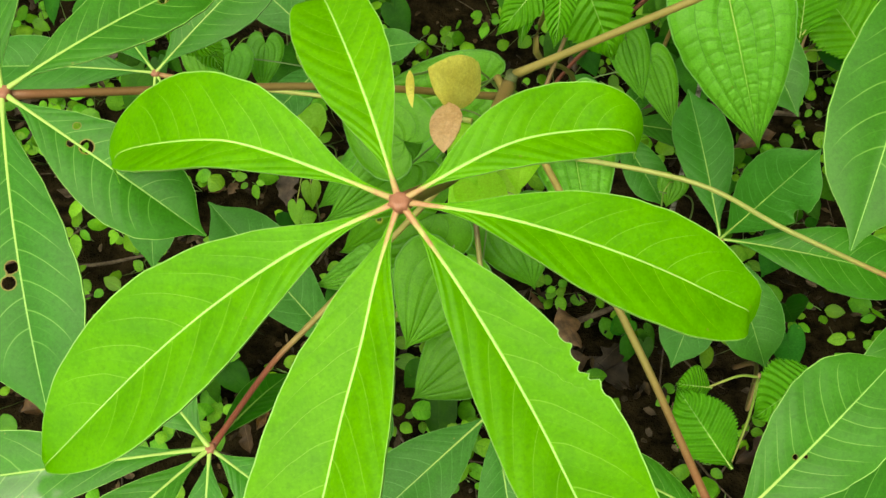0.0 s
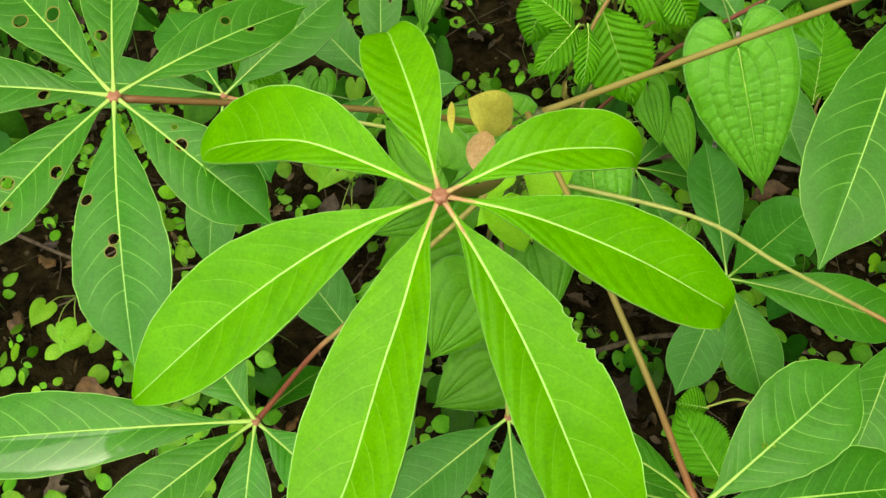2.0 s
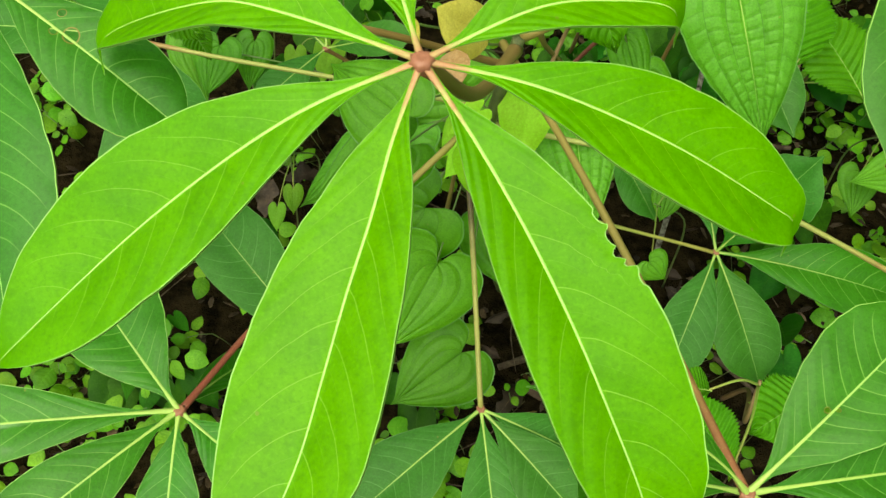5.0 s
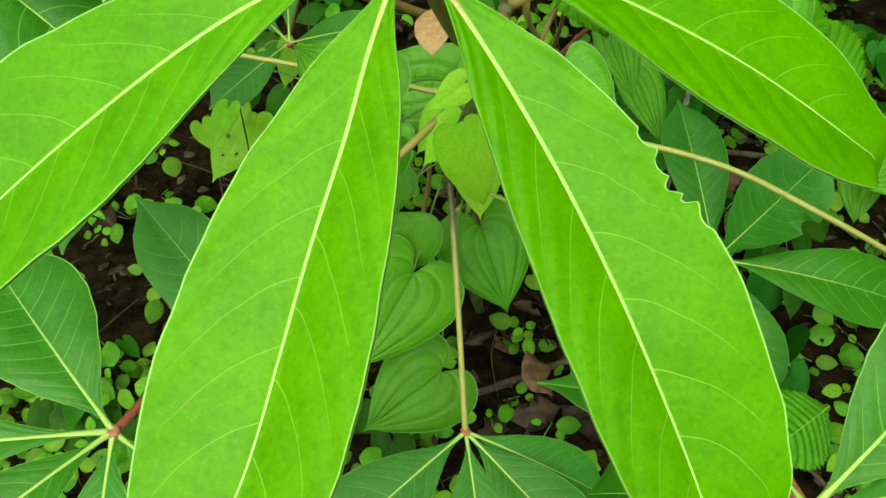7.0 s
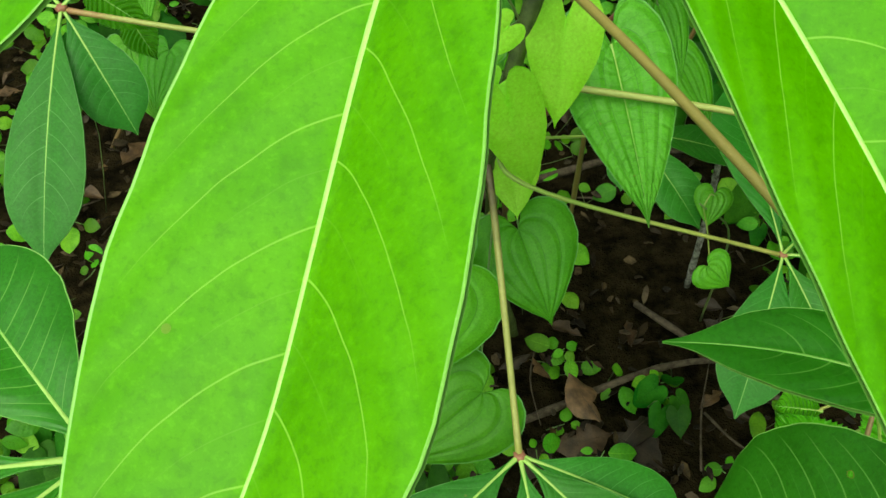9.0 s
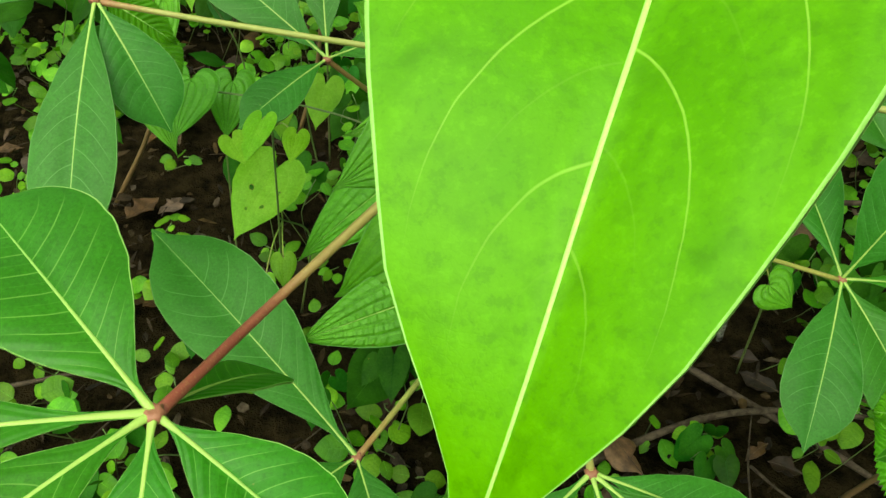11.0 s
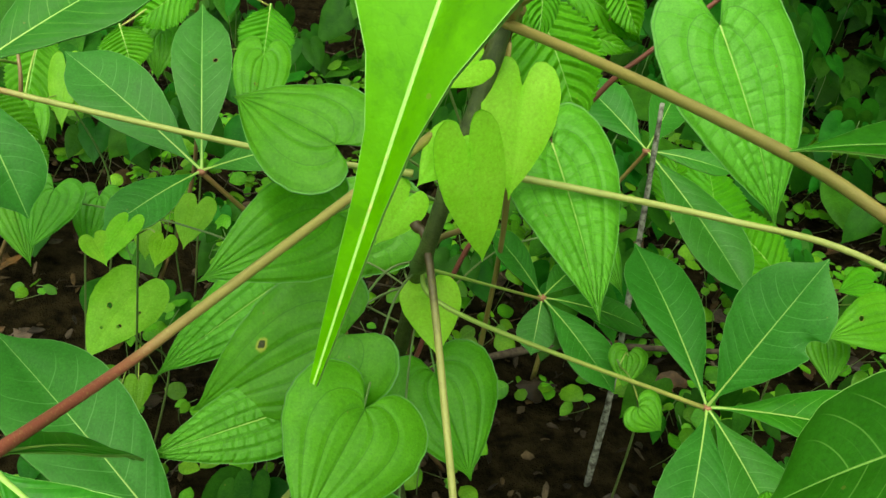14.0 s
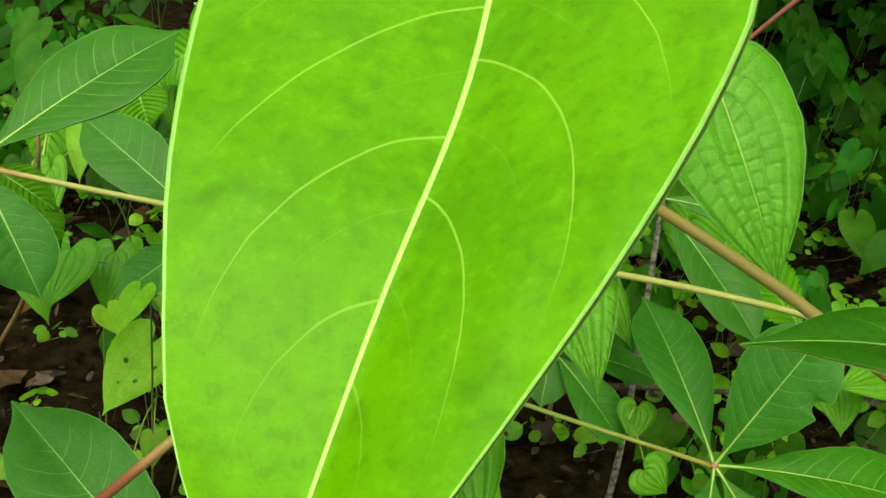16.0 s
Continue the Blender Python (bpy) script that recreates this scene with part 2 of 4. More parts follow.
MAT = {
    "fresh": leaf_material("fresh_leaf", (0.086, 0.318, 0.001), (0.118, 0.392, 0.002), (0.30, 0.58, 0.060), (0.24, 0.85, 0.001), count=12.0, rough=0.46, through=0.36, relief=0.4, vein_mix=0.72, spec=0.22, vary=0.05, fine=0.015, net_scale=1300.0, net_mix=0.06, mottle=0.40),
    "mature": leaf_material("mature_leaf", (0.028, 0.158, 0.006), (0.038, 0.198, 0.010), (0.16, 0.40, 0.06), (0.08, 0.48, 0.008), count=11.0, fine=0.034, rough=0.42, through=0.26, vein_mix=0.85, spec=0.26, relief=0.3),
    "shaded": leaf_material("shaded_leaf", (0.031, 0.158, 0.012), (0.043, 0.198, 0.018), (0.11, 0.31, 0.06), (0.06, 0.38, 0.012), count=11.0, fine=0.032, rough=0.42, through=0.24, vein_mix=0.75, spec=0.22, relief=0.3),
    "wet": leaf_material("wet_leaf", (0.030, 0.172, 0.008), (0.042, 0.220, 0.012), (0.16, 0.40, 0.06), (0.07, 0.44, 0.008), count=11.0, fine=0.038, rough=0.34, through=0.24, spec=0.22, vein_mix=0.8, relief=0.25),
    "pool": leaf_material("rain_wet_leaf", (0.030, 0.172, 0.008), (0.042, 0.220, 0.012), (0.16, 0.40, 0.06), (0.07, 0.44, 0.008), count=11.0, fine=0.038, rough=0.34, through=0.24, spec=0.22, vein_mix=0.8, relief=0.25, film=True),
    # heart, deep and spotted: dark vein colour paints shade into the sunken veins
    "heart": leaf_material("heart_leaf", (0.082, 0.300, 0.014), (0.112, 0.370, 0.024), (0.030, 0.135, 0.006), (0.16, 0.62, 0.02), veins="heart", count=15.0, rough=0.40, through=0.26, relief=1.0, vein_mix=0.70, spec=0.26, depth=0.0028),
    "young": leaf_material("young_heart_leaf", (0.36, 0.80, 0.045), (0.46, 0.88, 0.080), (0.34, 0.72, 0.06), (0.46, 1.0, 0.03), veins="heart", count=12.0, rough=0.42, through=0.52, relief=0.2, vein_mix=0.14, spec=0.2),
    "pale": leaf_material("pale_heart_leaf", (0.12, 0.35, 0.012), (0.20, 0.46, 0.030), (0.34, 0.56, 0.06), (0.40, 0.85, 0.02), veins="heart", count=10.0, rough=0.42, through=0.36, relief=0.3, vein_mix=0.3, spec=0.2, depth=0.0016, vary=0.2),
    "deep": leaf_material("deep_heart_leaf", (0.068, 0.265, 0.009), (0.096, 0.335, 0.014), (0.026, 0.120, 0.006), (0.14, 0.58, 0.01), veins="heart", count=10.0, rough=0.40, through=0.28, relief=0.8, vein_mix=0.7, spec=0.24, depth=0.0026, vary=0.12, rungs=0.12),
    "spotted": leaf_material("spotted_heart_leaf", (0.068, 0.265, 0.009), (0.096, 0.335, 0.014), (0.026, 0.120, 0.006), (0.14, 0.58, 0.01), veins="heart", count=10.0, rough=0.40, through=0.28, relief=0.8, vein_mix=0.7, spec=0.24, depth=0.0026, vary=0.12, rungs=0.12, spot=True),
    "orange": leaf_material("flushed_leaf", (0.60, 0.54, 0.090), (0.72, 0.70, 0.150), (0.60, 0.50, 0.10), (0.88, 0.74, 0.10), veins="heart", count=12.0, rough=0.34, through=0.35, relief=0.25, vein_mix=0.14, spec=0.3),
    "pink": leaf_material("pink_leaf", (0.55, 0.33, 0.15), (0.66, 0.44, 0.22), (0.60, 0.44, 0.20), (0.75, 0.48, 0.14), veins="heart", count=12.0, rough=0.26, through=0.3, relief=0.25, vein_mix=0.14, spec=0.45),
    "pleated": leaf_material("pleated_leaf", (0.060, 0.260, 0.005), (0.090, 0.340, 0.010), (0.16, 0.44, 0.03), (0.20, 0.70, 0.008), veins="straight", count=12.0, rough=0.45, through=0.30, relief=0.9, vein_mix=0.18, spec=0.2, depth=0.003),
    # undergrowth green set darker in place of the shade farther back
    "floor": leaf_material("shade_dark_undergrowth_leaf", (0.009, 0.067, 0.004), (0.023, 0.130, 0.008), (0.08, 0.25, 0.04), (0.08, 0.44, 0.014), count=8.0, rough=0.48, through=0.26, vein_mix=0.20, islands=True, vary=0.42, spec=0.08, relief=0.2),
    "creeper": leaf_material("creeper_leaf", (0.050, 0.200, 0.008), (0.120, 0.36, 0.016), (0.24, 0.50, 0.05), (0.28, 0.85, 0.012), count=6.0, fine=0.06, rough=0.48, through=0.30, vein_mix=0.35, islands=True, vary=0.40, spec=0.2, relief=0.2),
    "rib": stalk_material("leaf_rib", (0.30, 0.46, 0.09), (0.20, 0.45, 0.07), split=0.5),
    "rib_red": stalk_material("flushed_rib", (0.36, 0.18, 0.08), (0.32, 0.56, 0.12), split=0.09, spread=0.08),
    "margin": stalk_material("leaf_margin", (0.18, 0.40, 0.06), (0.20, 0.43, 0.07)),
    "margin_dull": stalk_material("dull_leaf_margin", (0.065, 0.22, 0.025), (0.075, 0.24, 0.03)),
    "petiole": stalk_material("petiole_skin", (0.28, 0.24, 0.06), (0.27, 0.07, 0.045), split=0.50, spread=0.28),
    "petiole_tan": stalk_material("tan_petiole_skin", (0.22, 0.18, 0.045), (0.23, 0.13, 0.045), split=0.75, spread=0.3),
    "petiole_olive": stalk_material("olive_petiole_skin", (0.30, 0.33, 0.08), (0.30, 0.15, 0.06), split=0.88, spread=0.14),
    "petiole_node": stalk_material("node_petiole_skin", (0.055, 0.036, 0.012), (0.31, 0.31, 0.08), split=0.62, spread=0.14),
    "petiole_green": stalk_material("green_petiole_skin", (0.24, 0.36, 0.06), (0.34, 0.26, 0.07), split=0.85),
    "petiole_russet": stalk_material("russet_petiole_skin", (0.27, 0.215, 0.055), (0.27, 0.10, 0.045), split=0.80, spread=0.22),
    "petiole_brown": stalk_material("brown_petiole_skin", (0.22, 0.15, 0.045), (0.22, 0.085, 0.040), split=0.8, spread=0.3),
    "wine": stalk_material("wine_stem_skin", (0.16, 0.05, 0.035), (0.22, 0.07, 0.05)),
    "hub": stalk_material("hub_skin", (0.30, 0.14, 0.07), (0.27, 0.11, 0.06)),
    "stem": plain_material("stem_bark", (0.035, 0.050, 0.012), (0.085, 0.115, 0.028), 160.0, rough=0.45, spec=0.45),
    "vine": stalk_material("vine_skin", (0.16, 0.10, 0.04), (0.22, 0.15, 0.06)),
    "shoot": stalk_material("shoot_skin", (0.09, 0.12, 0.03), (0.12, 0.22, 0.05)),
    "twig": plain_material("twig_bark", (0.04, 0.032, 0.020), (0.42, 0.41, 0.34), 150.0, rough=0.85, relief=0.8),
    "rotten": plain_material("rotten_bark", (0.035, 0.024, 0.014), (0.10, 0.075, 0.05), 130.0, rough=0.9, relief=0.8),
    # soil and litter colours lowered to stand in for shade between the plants
    "soil": plain_material("shade_dark_soil", (0.003, 0.0025, 0.0012), (0.026, 0.0190, 0.0085), 45.0, rough=1.0, relief=1.0, depth=0.012, spec=0.02),
    "dead": plain_material("dead_leaf", (0.026, 0.013, 0.004), (0.085, 0.043, 0.014), 90.0, rough=0.55, relief=0.6, islands=True, depth=0.002, spec=0.3),
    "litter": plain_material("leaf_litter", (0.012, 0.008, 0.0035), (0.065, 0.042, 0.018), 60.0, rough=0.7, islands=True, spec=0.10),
}


# ---- mesh helpers ----
def link(name, verts, faces, slots, mats, blades=None, parent=None, smooth=True):
    me = bpy.data.meshes.new(name)
    me.from_pydata([tuple(p) for p in verts], [], faces)
    for m in mats:
        me.materials.append(m)
    me.polygons.foreach_set("material_index", slots)
    me.polygons.foreach_set("use_smooth", [smooth] * len(faces))
    if blades is not None:
        me.attributes.new("blade", "FLOAT_VECTOR", "POINT").data.foreach_set("vector", np.asarray(blades, float).ravel())
    ob = new(name, me)
    if parent is not None:
        ob.parent = parent
        ob.matrix_parent_inverse = Matrix.Translation(-parent.location)
    return ob


def unit(a):
    a = np.asarray(a, float)
    return a / (np.linalg.norm(a) + 1e-12)


PALM = ((0, .055), (.05, .05), (.10, .07), (.16, .20), (.30, .56), (.45, .85), (.58, .99), (.68, 1.0), (.78, .90), (.86, .66), (.915, .34), (.945, .17), (.97, .085), (1, .012))
YOUNG_SHAPE = ((0, .05), (.05, .05), (.075, .08), (.12, .24), (.19, .50), (.30, .79), (.37, .91), (.46, .985), (.55, 1.0), (.64, .97), (.72, .85), (.777, .63), (.82, .39), (.85, .21), (.875, .125), (.90, .09), (.935, .06), (.97, .035), (1, .01))
FRONT_SHAPE = ((0, .05), (.05, .05), (.075, .08), (.12, .24), (.19, .50), (.30, .79), (.37, .91), (.46, .99), (.55, 1.05), (.64, 1.00), (.72, .79), (.79, .56), (.82, .46), (.855, .272), (.885, .122), (.91, .067), (.935, .05), (.97, .035), (1, .01))
BLUNT_SHAPE = ((0, .055), (.05, .05), (.09, .06), (.15, .16), (.26, .48), (.38, .78), (.50, .95), (.60, 1.0), (.70, .96), (.78, .84), (.85, .62), (.90, .40), (.935, .2), (.96, .09), (1, .012))
ROUND = ((0, .10), (.05, .42), (.14, .74), (.28, .95), (.45, 1.0), (.62, .92), (.78, .68), (.90, .38), (.97, .14), (1, .02))
OVAL = ((0, .06), (.06, .10), (.2, .62), (.38, .95), (.5, 1.0), (.65, .88), (.8, .56), (.9, .26), (.96, .09), (1, .01))
HEART = ((0, .0), (.015, .07), (.035, .15), (.06, .29), (.09, .50), (.13, .75), (.18, .93), (.24, 1.0), (.32, .99), (.42, .89), (.55, .68), (.68, .45), (.80, .24), (.88, .10), (.93, .045), (.97, .025), (1, .006))
HEART_BACK = ((0, 0), (.015, .085), (.035, .195), (.06, .29), (.09, .335), (.13, .325), (.18, .27), (.24, .19), (.32, .115), (.42, .05), (.55, -.005), (.68, -.03), (.80, -.035), (.90, -.02), (1, 0))


def profile(shape, s):
    a = np.array(shape)
    fine = np.linspace(0, 1, 401)
    w = np.interp(fine, a[:, 0], a[:, 1])
    kern = np.hanning(23)
    kern /= kern.sum()
    w2 = np.convolve(np.pad(w, 11, mode="edge"), kern, mode="valid")
    k = np.clip(fine / 0.04, 0, 1)
    w = np.where(fine < 0.04, w * (1 - k) + w2 * k, w2)
    return np.interp(s, fine, w)


def spline(points, steps):
    """A Catmull-Rom line through a few points, steps to each stretch."""
    p = [np.asarray(q, float) for q in points]
    p = [2 * p[0] - p[1]] + p + [2 * p[-1] - p[-2]]
    out = []
    for i in range(1, len(p) - 2):
        for k in range(steps + (i == len(p) - 3)):
            t = k / steps
            out.append(0.5 * (2 * p[i] + (p[i + 1] - p[i - 1]) * t + (2 * p[i - 1] - 5 * p[i] + 4 * p[i + 1] - p[i + 2]) * t * t + (3 * p[i] - p[i - 1] - 3 * p[i + 1] + p[i + 2]) * t ** 3))
    return out


def even_line(points, count):
    """The same line in even steps, slightly smoothed."""
    run = np.array(spline(points, 24))
    for _ in range(12):
        run[1:-1] = (run[:-2] + 2 * run[1:-1] + run[2:]) / 4
    d = np.concatenate(([0], np.cumsum(np.linalg.norm(np.diff(run, axis=0), axis=1))))
    q = np.linspace(0, d[-1], count + 1)
    return np.stack([np.interp(q, d, run[:, k]) for k in range(3)], 1)


def blade(base, tip, facing, wl, wr, arch=0.1, fold=0.30, curl=0.26, shape=PALM, nu=30, nv=5, wave=0.03, rng=None, bites=(), holes=(),
          lobes=0.0, line=None, edge=0.982, pleats=0, teeth=0.0, rib=0.0011, rim=0.0005, droop=0.0, side_bow=0.0):
    """One leaf blade with a raised midrib and a rolled margin. Returns verts, faces, slots (0 blade, 1 rib, 2 margin), blade coordinates."""
    rng = rng or random.Random(1)
    base, tip = np.asarray(base, float), np.asarray(tip, float)
    length = np.linalg.norm(tip - base)
    axis = unit(tip - base)
    up = unit(np.asarray(facing, float) - axis * np.dot(facing, axis))
    across = np.cross(axis, up)
    ctrl = (base + tip) / 2 + up * arch * length + across * side_bow * length
    s = np.linspace(0, 1, nu + 1)
    w = profile(shape, s)
    if lobes:
        s = s ** 1.6
        w = np.interp(s, *np.array(shape).T)
        back_row = np.interp(s, *np.array(HEART_BACK).T)
    half = [-1.0, -edge] + [-edge * (1 - (i + 1) / nv) for i in range(nv - 1)]
    cols = half + [0.0] + [-c for c in reversed(half)]
    ph = [rng.uniform(0, 6.28) for _ in range(4)]
    verts, coords = [], []
    centre, ups, sides = [], [], []
    run = None if line is None else even_line([base] + [np.asarray(p, float) for p in line], 160)
    for k, q in enumerate(s):
        if run is None:
            c = (1 - q) ** 2 * base + 2 * q * (1 - q) * ctrl + q * q * tip
            c = c - up * droop * length * max(0.0, q - 0.55) ** 2
            slope = 2 * (1 - q) * (ctrl - base) + 2 * q * (tip - ctrl)
        else:
            x = q * 160
            i = min(159, int(x))
            c = run[i] + (run[i + 1] - run[i]) * (x - i)
            slope = run[min(160, i + 9)] - run[max(0, i - 8)]
        tan = unit(slope)
        u = unit(up - tan * np.dot(up, tan))
        centre.append(c), ups.append(u), sides.append(np.cross(tan, u))
    for k, q in enumerate(s):
        for v in cols:
            a = abs(v)
            hw = (wl if v < 0 else wr) * w[k]
            for bs, bv, bdepth, bspan in bites:
                if bv * v > 0 and abs(q - bs) < bspan:
                    hw *= 1 - bdepth * a * (1 - ((q - bs) / bspan) ** 2) ** 0.5
            if not teeth and a > .9:
                hw *= 1 + 0.006 * math.sin(47 * q + ph[2] + (2.1 if v > 0 else 0)) + 0.004 * math.sin(83 * q + ph[3] + (.9 if v > 0 else 0))
            if teeth:
                hw *= 1 + teeth * (a > .9) * (((k % 2) - .5))
            h = hw * (fold * a - curl * a * a)
            h += hw * wave * a * (math.sin(9 * q + ph[0] + (1.7 if v > 0 else 0)) + 0.6 * math.sin(21 * q + ph[1] + v))
            if pleats:
                x = (q - 0.20 * a) * pleats
                h += 0.016 * length * (2 * abs(x - math.floor(x) - 0.5) - .5) * 1.6 * min(1.0, 4 * a) * (1 - 0.6 * a) * 2
            back = lobes * length * a ** 1.5 * back_row[k] if lobes else 0.0
            p = centre[k] + sides[k] * v / max(a, 1e-9) * hw * a + ups[k] * h if a > 0 else centre[k].copy()
            if back:
                p = p - axis * back
            verts.append(p)
            hole = 9.0
            for hs, hv, hr in holes:
                hole = min(hole, math.hypot((q - hs) * length, (v - hv) * hw / max(a, .2) * max(a, .2)) / (hr * length * .62))
            coords.append((q, v, hole))
    n = len(cols)
    faces, slots = [], []
    for k in range(nu):
        for j in range(n - 1):
            a = k * n + j
            faces.append((a, a + 1, a + n + 1, a + n))
            slots.append(2 if j in (0, n - 2) else 0)
    # rolled edge: gives the blade its thickness
    for j in (0, n - 1):
        first = len(verts)
        for k in range(nu + 1):
            p = np.asarray(verts[k * n + j]) - ups[k] * rim * (0.3 + w[k]) * 1.6
            verts.append(p), coords.append((s[k], 0, 9))
        for k in range(nu):
            q = (k * n + j, (k + 1) * n + j, first + k + 1, first + k)
            faces.append(q if j else q[::-1])
            slots.append(2)
    # raised midrib, round below as well
    first = len(verts)
    for k, q in enumerate(s):
        r = 0.72 * rib * (1.05 - 0.92 * q) * (1.0 if q > .12 else 1.0 + 1.5 * (.12 - q) / .12 * .5)
        for dx, dz in ((-1, .05), (-.55, .55), (.55, .55), (1, .05), (.6, -.9), (-.6, -.9)):
            verts.append(centre[k] + sides[k] * dx * r + ups[k] * dz * r)
            coords.append((q, 0, 9))
    for k in range(nu):
        for j in range(6):
            a, b = first + 6 * k + j, first + 6 * k + (j + 1) % 6
            faces.append((a, b, b + 6, a + 6))
            slots.append(1)
    return verts, faces, slots, coords


def tube(points, r0, r1, sides=8, steps=18, swell=0.0, kinks=None):
    """A tapered stalk through a few points (Catmull-Rom)."""
    line = spline(points, max(2, steps // (len(points) - 1)))
    verts, faces, coords = [], [], []
    count = len(line)
    ref = np.array((0.31, 0.77, 0.55))
    for k, c in enumerate(line):
        tan = unit(line[min(k + 1, count - 1)] - line[max(k - 1, 0)])
        a = unit(np.cross(tan, ref))
        b = np.cross(tan, a)
        t = k / (count - 1)
        r = (r0 * (1 - t) + r1 * t) * (1 + swell * (math.exp(-t * 14) + math.exp(-(1 - t) * 14)))
        if kinks:
            r *= 1 + 0.25 * math.exp(-((t * kinks) % 1 - .5) ** 2 * 90)
        for j in range(sides):
            ang = 2 * math.pi * j / sides
            verts.append(c + (a * math.cos(ang) + b * math.sin(ang)) * r)
            coords.append((t, 0, 9))
    for k in range(count - 1):
        for j in range(sides):
            x, y = k * sides + j, k * sides + (j + 1) % sides
            faces.append((x, y, y + sides, x + sides))
    faces.append(tuple(range(sides))[::-1])
    faces.append(tuple(range((count - 1) * sides, count * sides)))
    return verts, faces, [0] * len(faces), coords


def joined(pieces):
    """Several (verts, faces, slots, coords) as one."""
    V, F, S, C = [], [], [], []
    for v, f, s, c in pieces:
        o = len(V)
        V += list(v)
        F += [tuple(i + o for i in q) for q in f]
        S += list(s)
        C += list(c)
    return V, F, S, C


def thing(name, at, label, category, group="", kind=""):
    ob = new(name)
    ob.empty_display_size = 0.02
    ob.location = at
    return tagged(ob, label, category, group, kind)


def hub_knob(at, r):
    """The small lumpy disc in which the leaflets meet."""
    verts, faces, coords = [], [], []
    for i, (rr, zz) in enumerate(((.5, -1.2), (1.0, -.5), (1.08, .1), (.75, .45), (.35, .38))):
        for j in range(14):
            a = 2 * math.pi * j / 14
            k = 1 + .12 * math.cos(7 * a)
            verts.append((at[0] + r * rr * k * math.cos(a), at[1] + r * rr * k * math.sin(a), at[2] + r * zz))
            coords.append((1, 0, 9))
    for i in range(4):
        for j in range(14):
            a, b = i * 14 + j, i * 14 + (j + 1) % 14
            faces.append((a, b, b + 14, a + 14))
    faces.append(tuple(range(14))[::-1])
    faces.append(tuple(range(56, 70)))
    return verts, faces, [1] * len(faces), coords


# ---- plan: tips, half widths and arch of the leaflets; bases and tips of the other leaves ----
BITES = ((.318, -1, .07, .013), (.352, -1, .13, .016), (.374, -1, .18, .010), (.392, -1, .12, .007), (.420, -1, .05, .012))
TOP_BITE = ((.60, 1, .25, .05),)
YOUNG_HUB = (-0.0137, 0.2230, 0.7284)
# midrib of each leaflet from the hub to its drip tip, and its half widths
YOUNG_LEAFLETS = [
    ([(-0.0285, 0.2639, 0.7406), (-0.0462, 0.3092, 0.7402), (-0.0502, 0.3172, 0.7342), (-0.0512, 0.3182, 0.7222)], 0.0186, 0.0161, {}),
    ([(-0.0631, 0.2464, 0.7262), (-0.0933, 0.2580, 0.7195), (-0.1429, 0.2789, 0.6842), (-0.1489, 0.2769, 0.6642)], 0.0148, 0.0284, {}),
    ([(-0.0555, 0.2070, 0.7161), (-0.1040, 0.1867, 0.6852), (-0.1526, 0.1544, 0.6506), (-0.1623, 0.1537, 0.6374)], 0.0267, 0.0270, {}),
    ([(-0.0217, 0.2012, 0.7142), (-0.0272, 0.1781, 0.7021), (-0.0337, 0.1559, 0.6898), (-0.0394, 0.1333, 0.6772), (-0.0453, 0.1106, 0.6650), (-0.0536, 0.0902, 0.6541), (-0.0608, 0.0760, 0.6376), (-0.0670, 0.0712, 0.6119)], 0.0247, 0.0262, {'shape': FRONT_SHAPE, 'face': (-0.397, -0.505, 0.95), 'fold': 0.46}),
    ([(0.0047, 0.2015, 0.7145), (0.0215, 0.1800, 0.6990), (0.0367, 0.1587, 0.6820), (0.0505, 0.1375, 0.6634), (0.0664, 0.1154, 0.6354), (0.0732, 0.1059, 0.6100), (0.0755, 0.1027, 0.5789)], 0.0275, 0.0200, {'bites': BITES}),
    ([(0.0273, 0.2204, 0.7205), (0.0746, 0.2165, 0.6997), (0.1159, 0.2114, 0.6743), (0.1219, 0.2114, 0.6683), (0.1229, 0.2094, 0.6503)], 0.0217, 0.0226, {}),
    ([(0.0226, 0.2416, 0.7361), (0.0482, 0.2513, 0.7329), (0.0707, 0.2554, 0.7273), (0.0747, 0.2564, 0.7093)], 0.0180, 0.0128, {}),
]
WEST_HUB = (-0.2066, 0.3154, 0.6824)
WEST_LEAFLETS = [
    ((-0.1734, 0.1800, 0.6221), 0.0268, 0.0262, 0.10, {'holes': ((0.55, 0.12, 0.029), (0.595, 0.20, 0.031), (0.4, 0.78, 0.030))}),
    ((-0.1137, 0.2655, 0.6384), 0.0207, 0.0226, 0.12, {'holes': ((0.42, -0.08, 0.045), (0.36, 0.1, 0.024), (0.34, -0.5, 0.024))}),
    ((-0.1135, 0.4016, 0.6779), 0.0202, 0.0202, 0.10, {'holes': ((0.68, 0.1, 0.030), (0.6, -0.45, 0.033))}),
    ((-0.2306, 0.4263, 0.7098), 0.0190, 0.0183, 0.08, {'holes': ((0.32, -0.5, 0.045),)}),
    ((-0.3125, 0.4074, 0.7043), 0.0215, 0.0209, 0.08, {'holes': ((0.45, 0.35, 0.045), (0.52, -0.5, 0.045))}),
    ((-0.3253, 0.3042, 0.6924), 0.0187, 0.0187, 0.10, {'holes': ((0.3, -0.4, 0.038),)}),
    ((-0.2692, 0.2184, 0.6572), 0.0213, 0.0213, 0.10, {'holes': ((0.62, 0.25, 0.045), (0.7, -0.2, 0.038), (0.45, -0.7, 0.045))}),
]
NORTHWEST_HUB = (-0.2502, 0.5443, 0.4461)
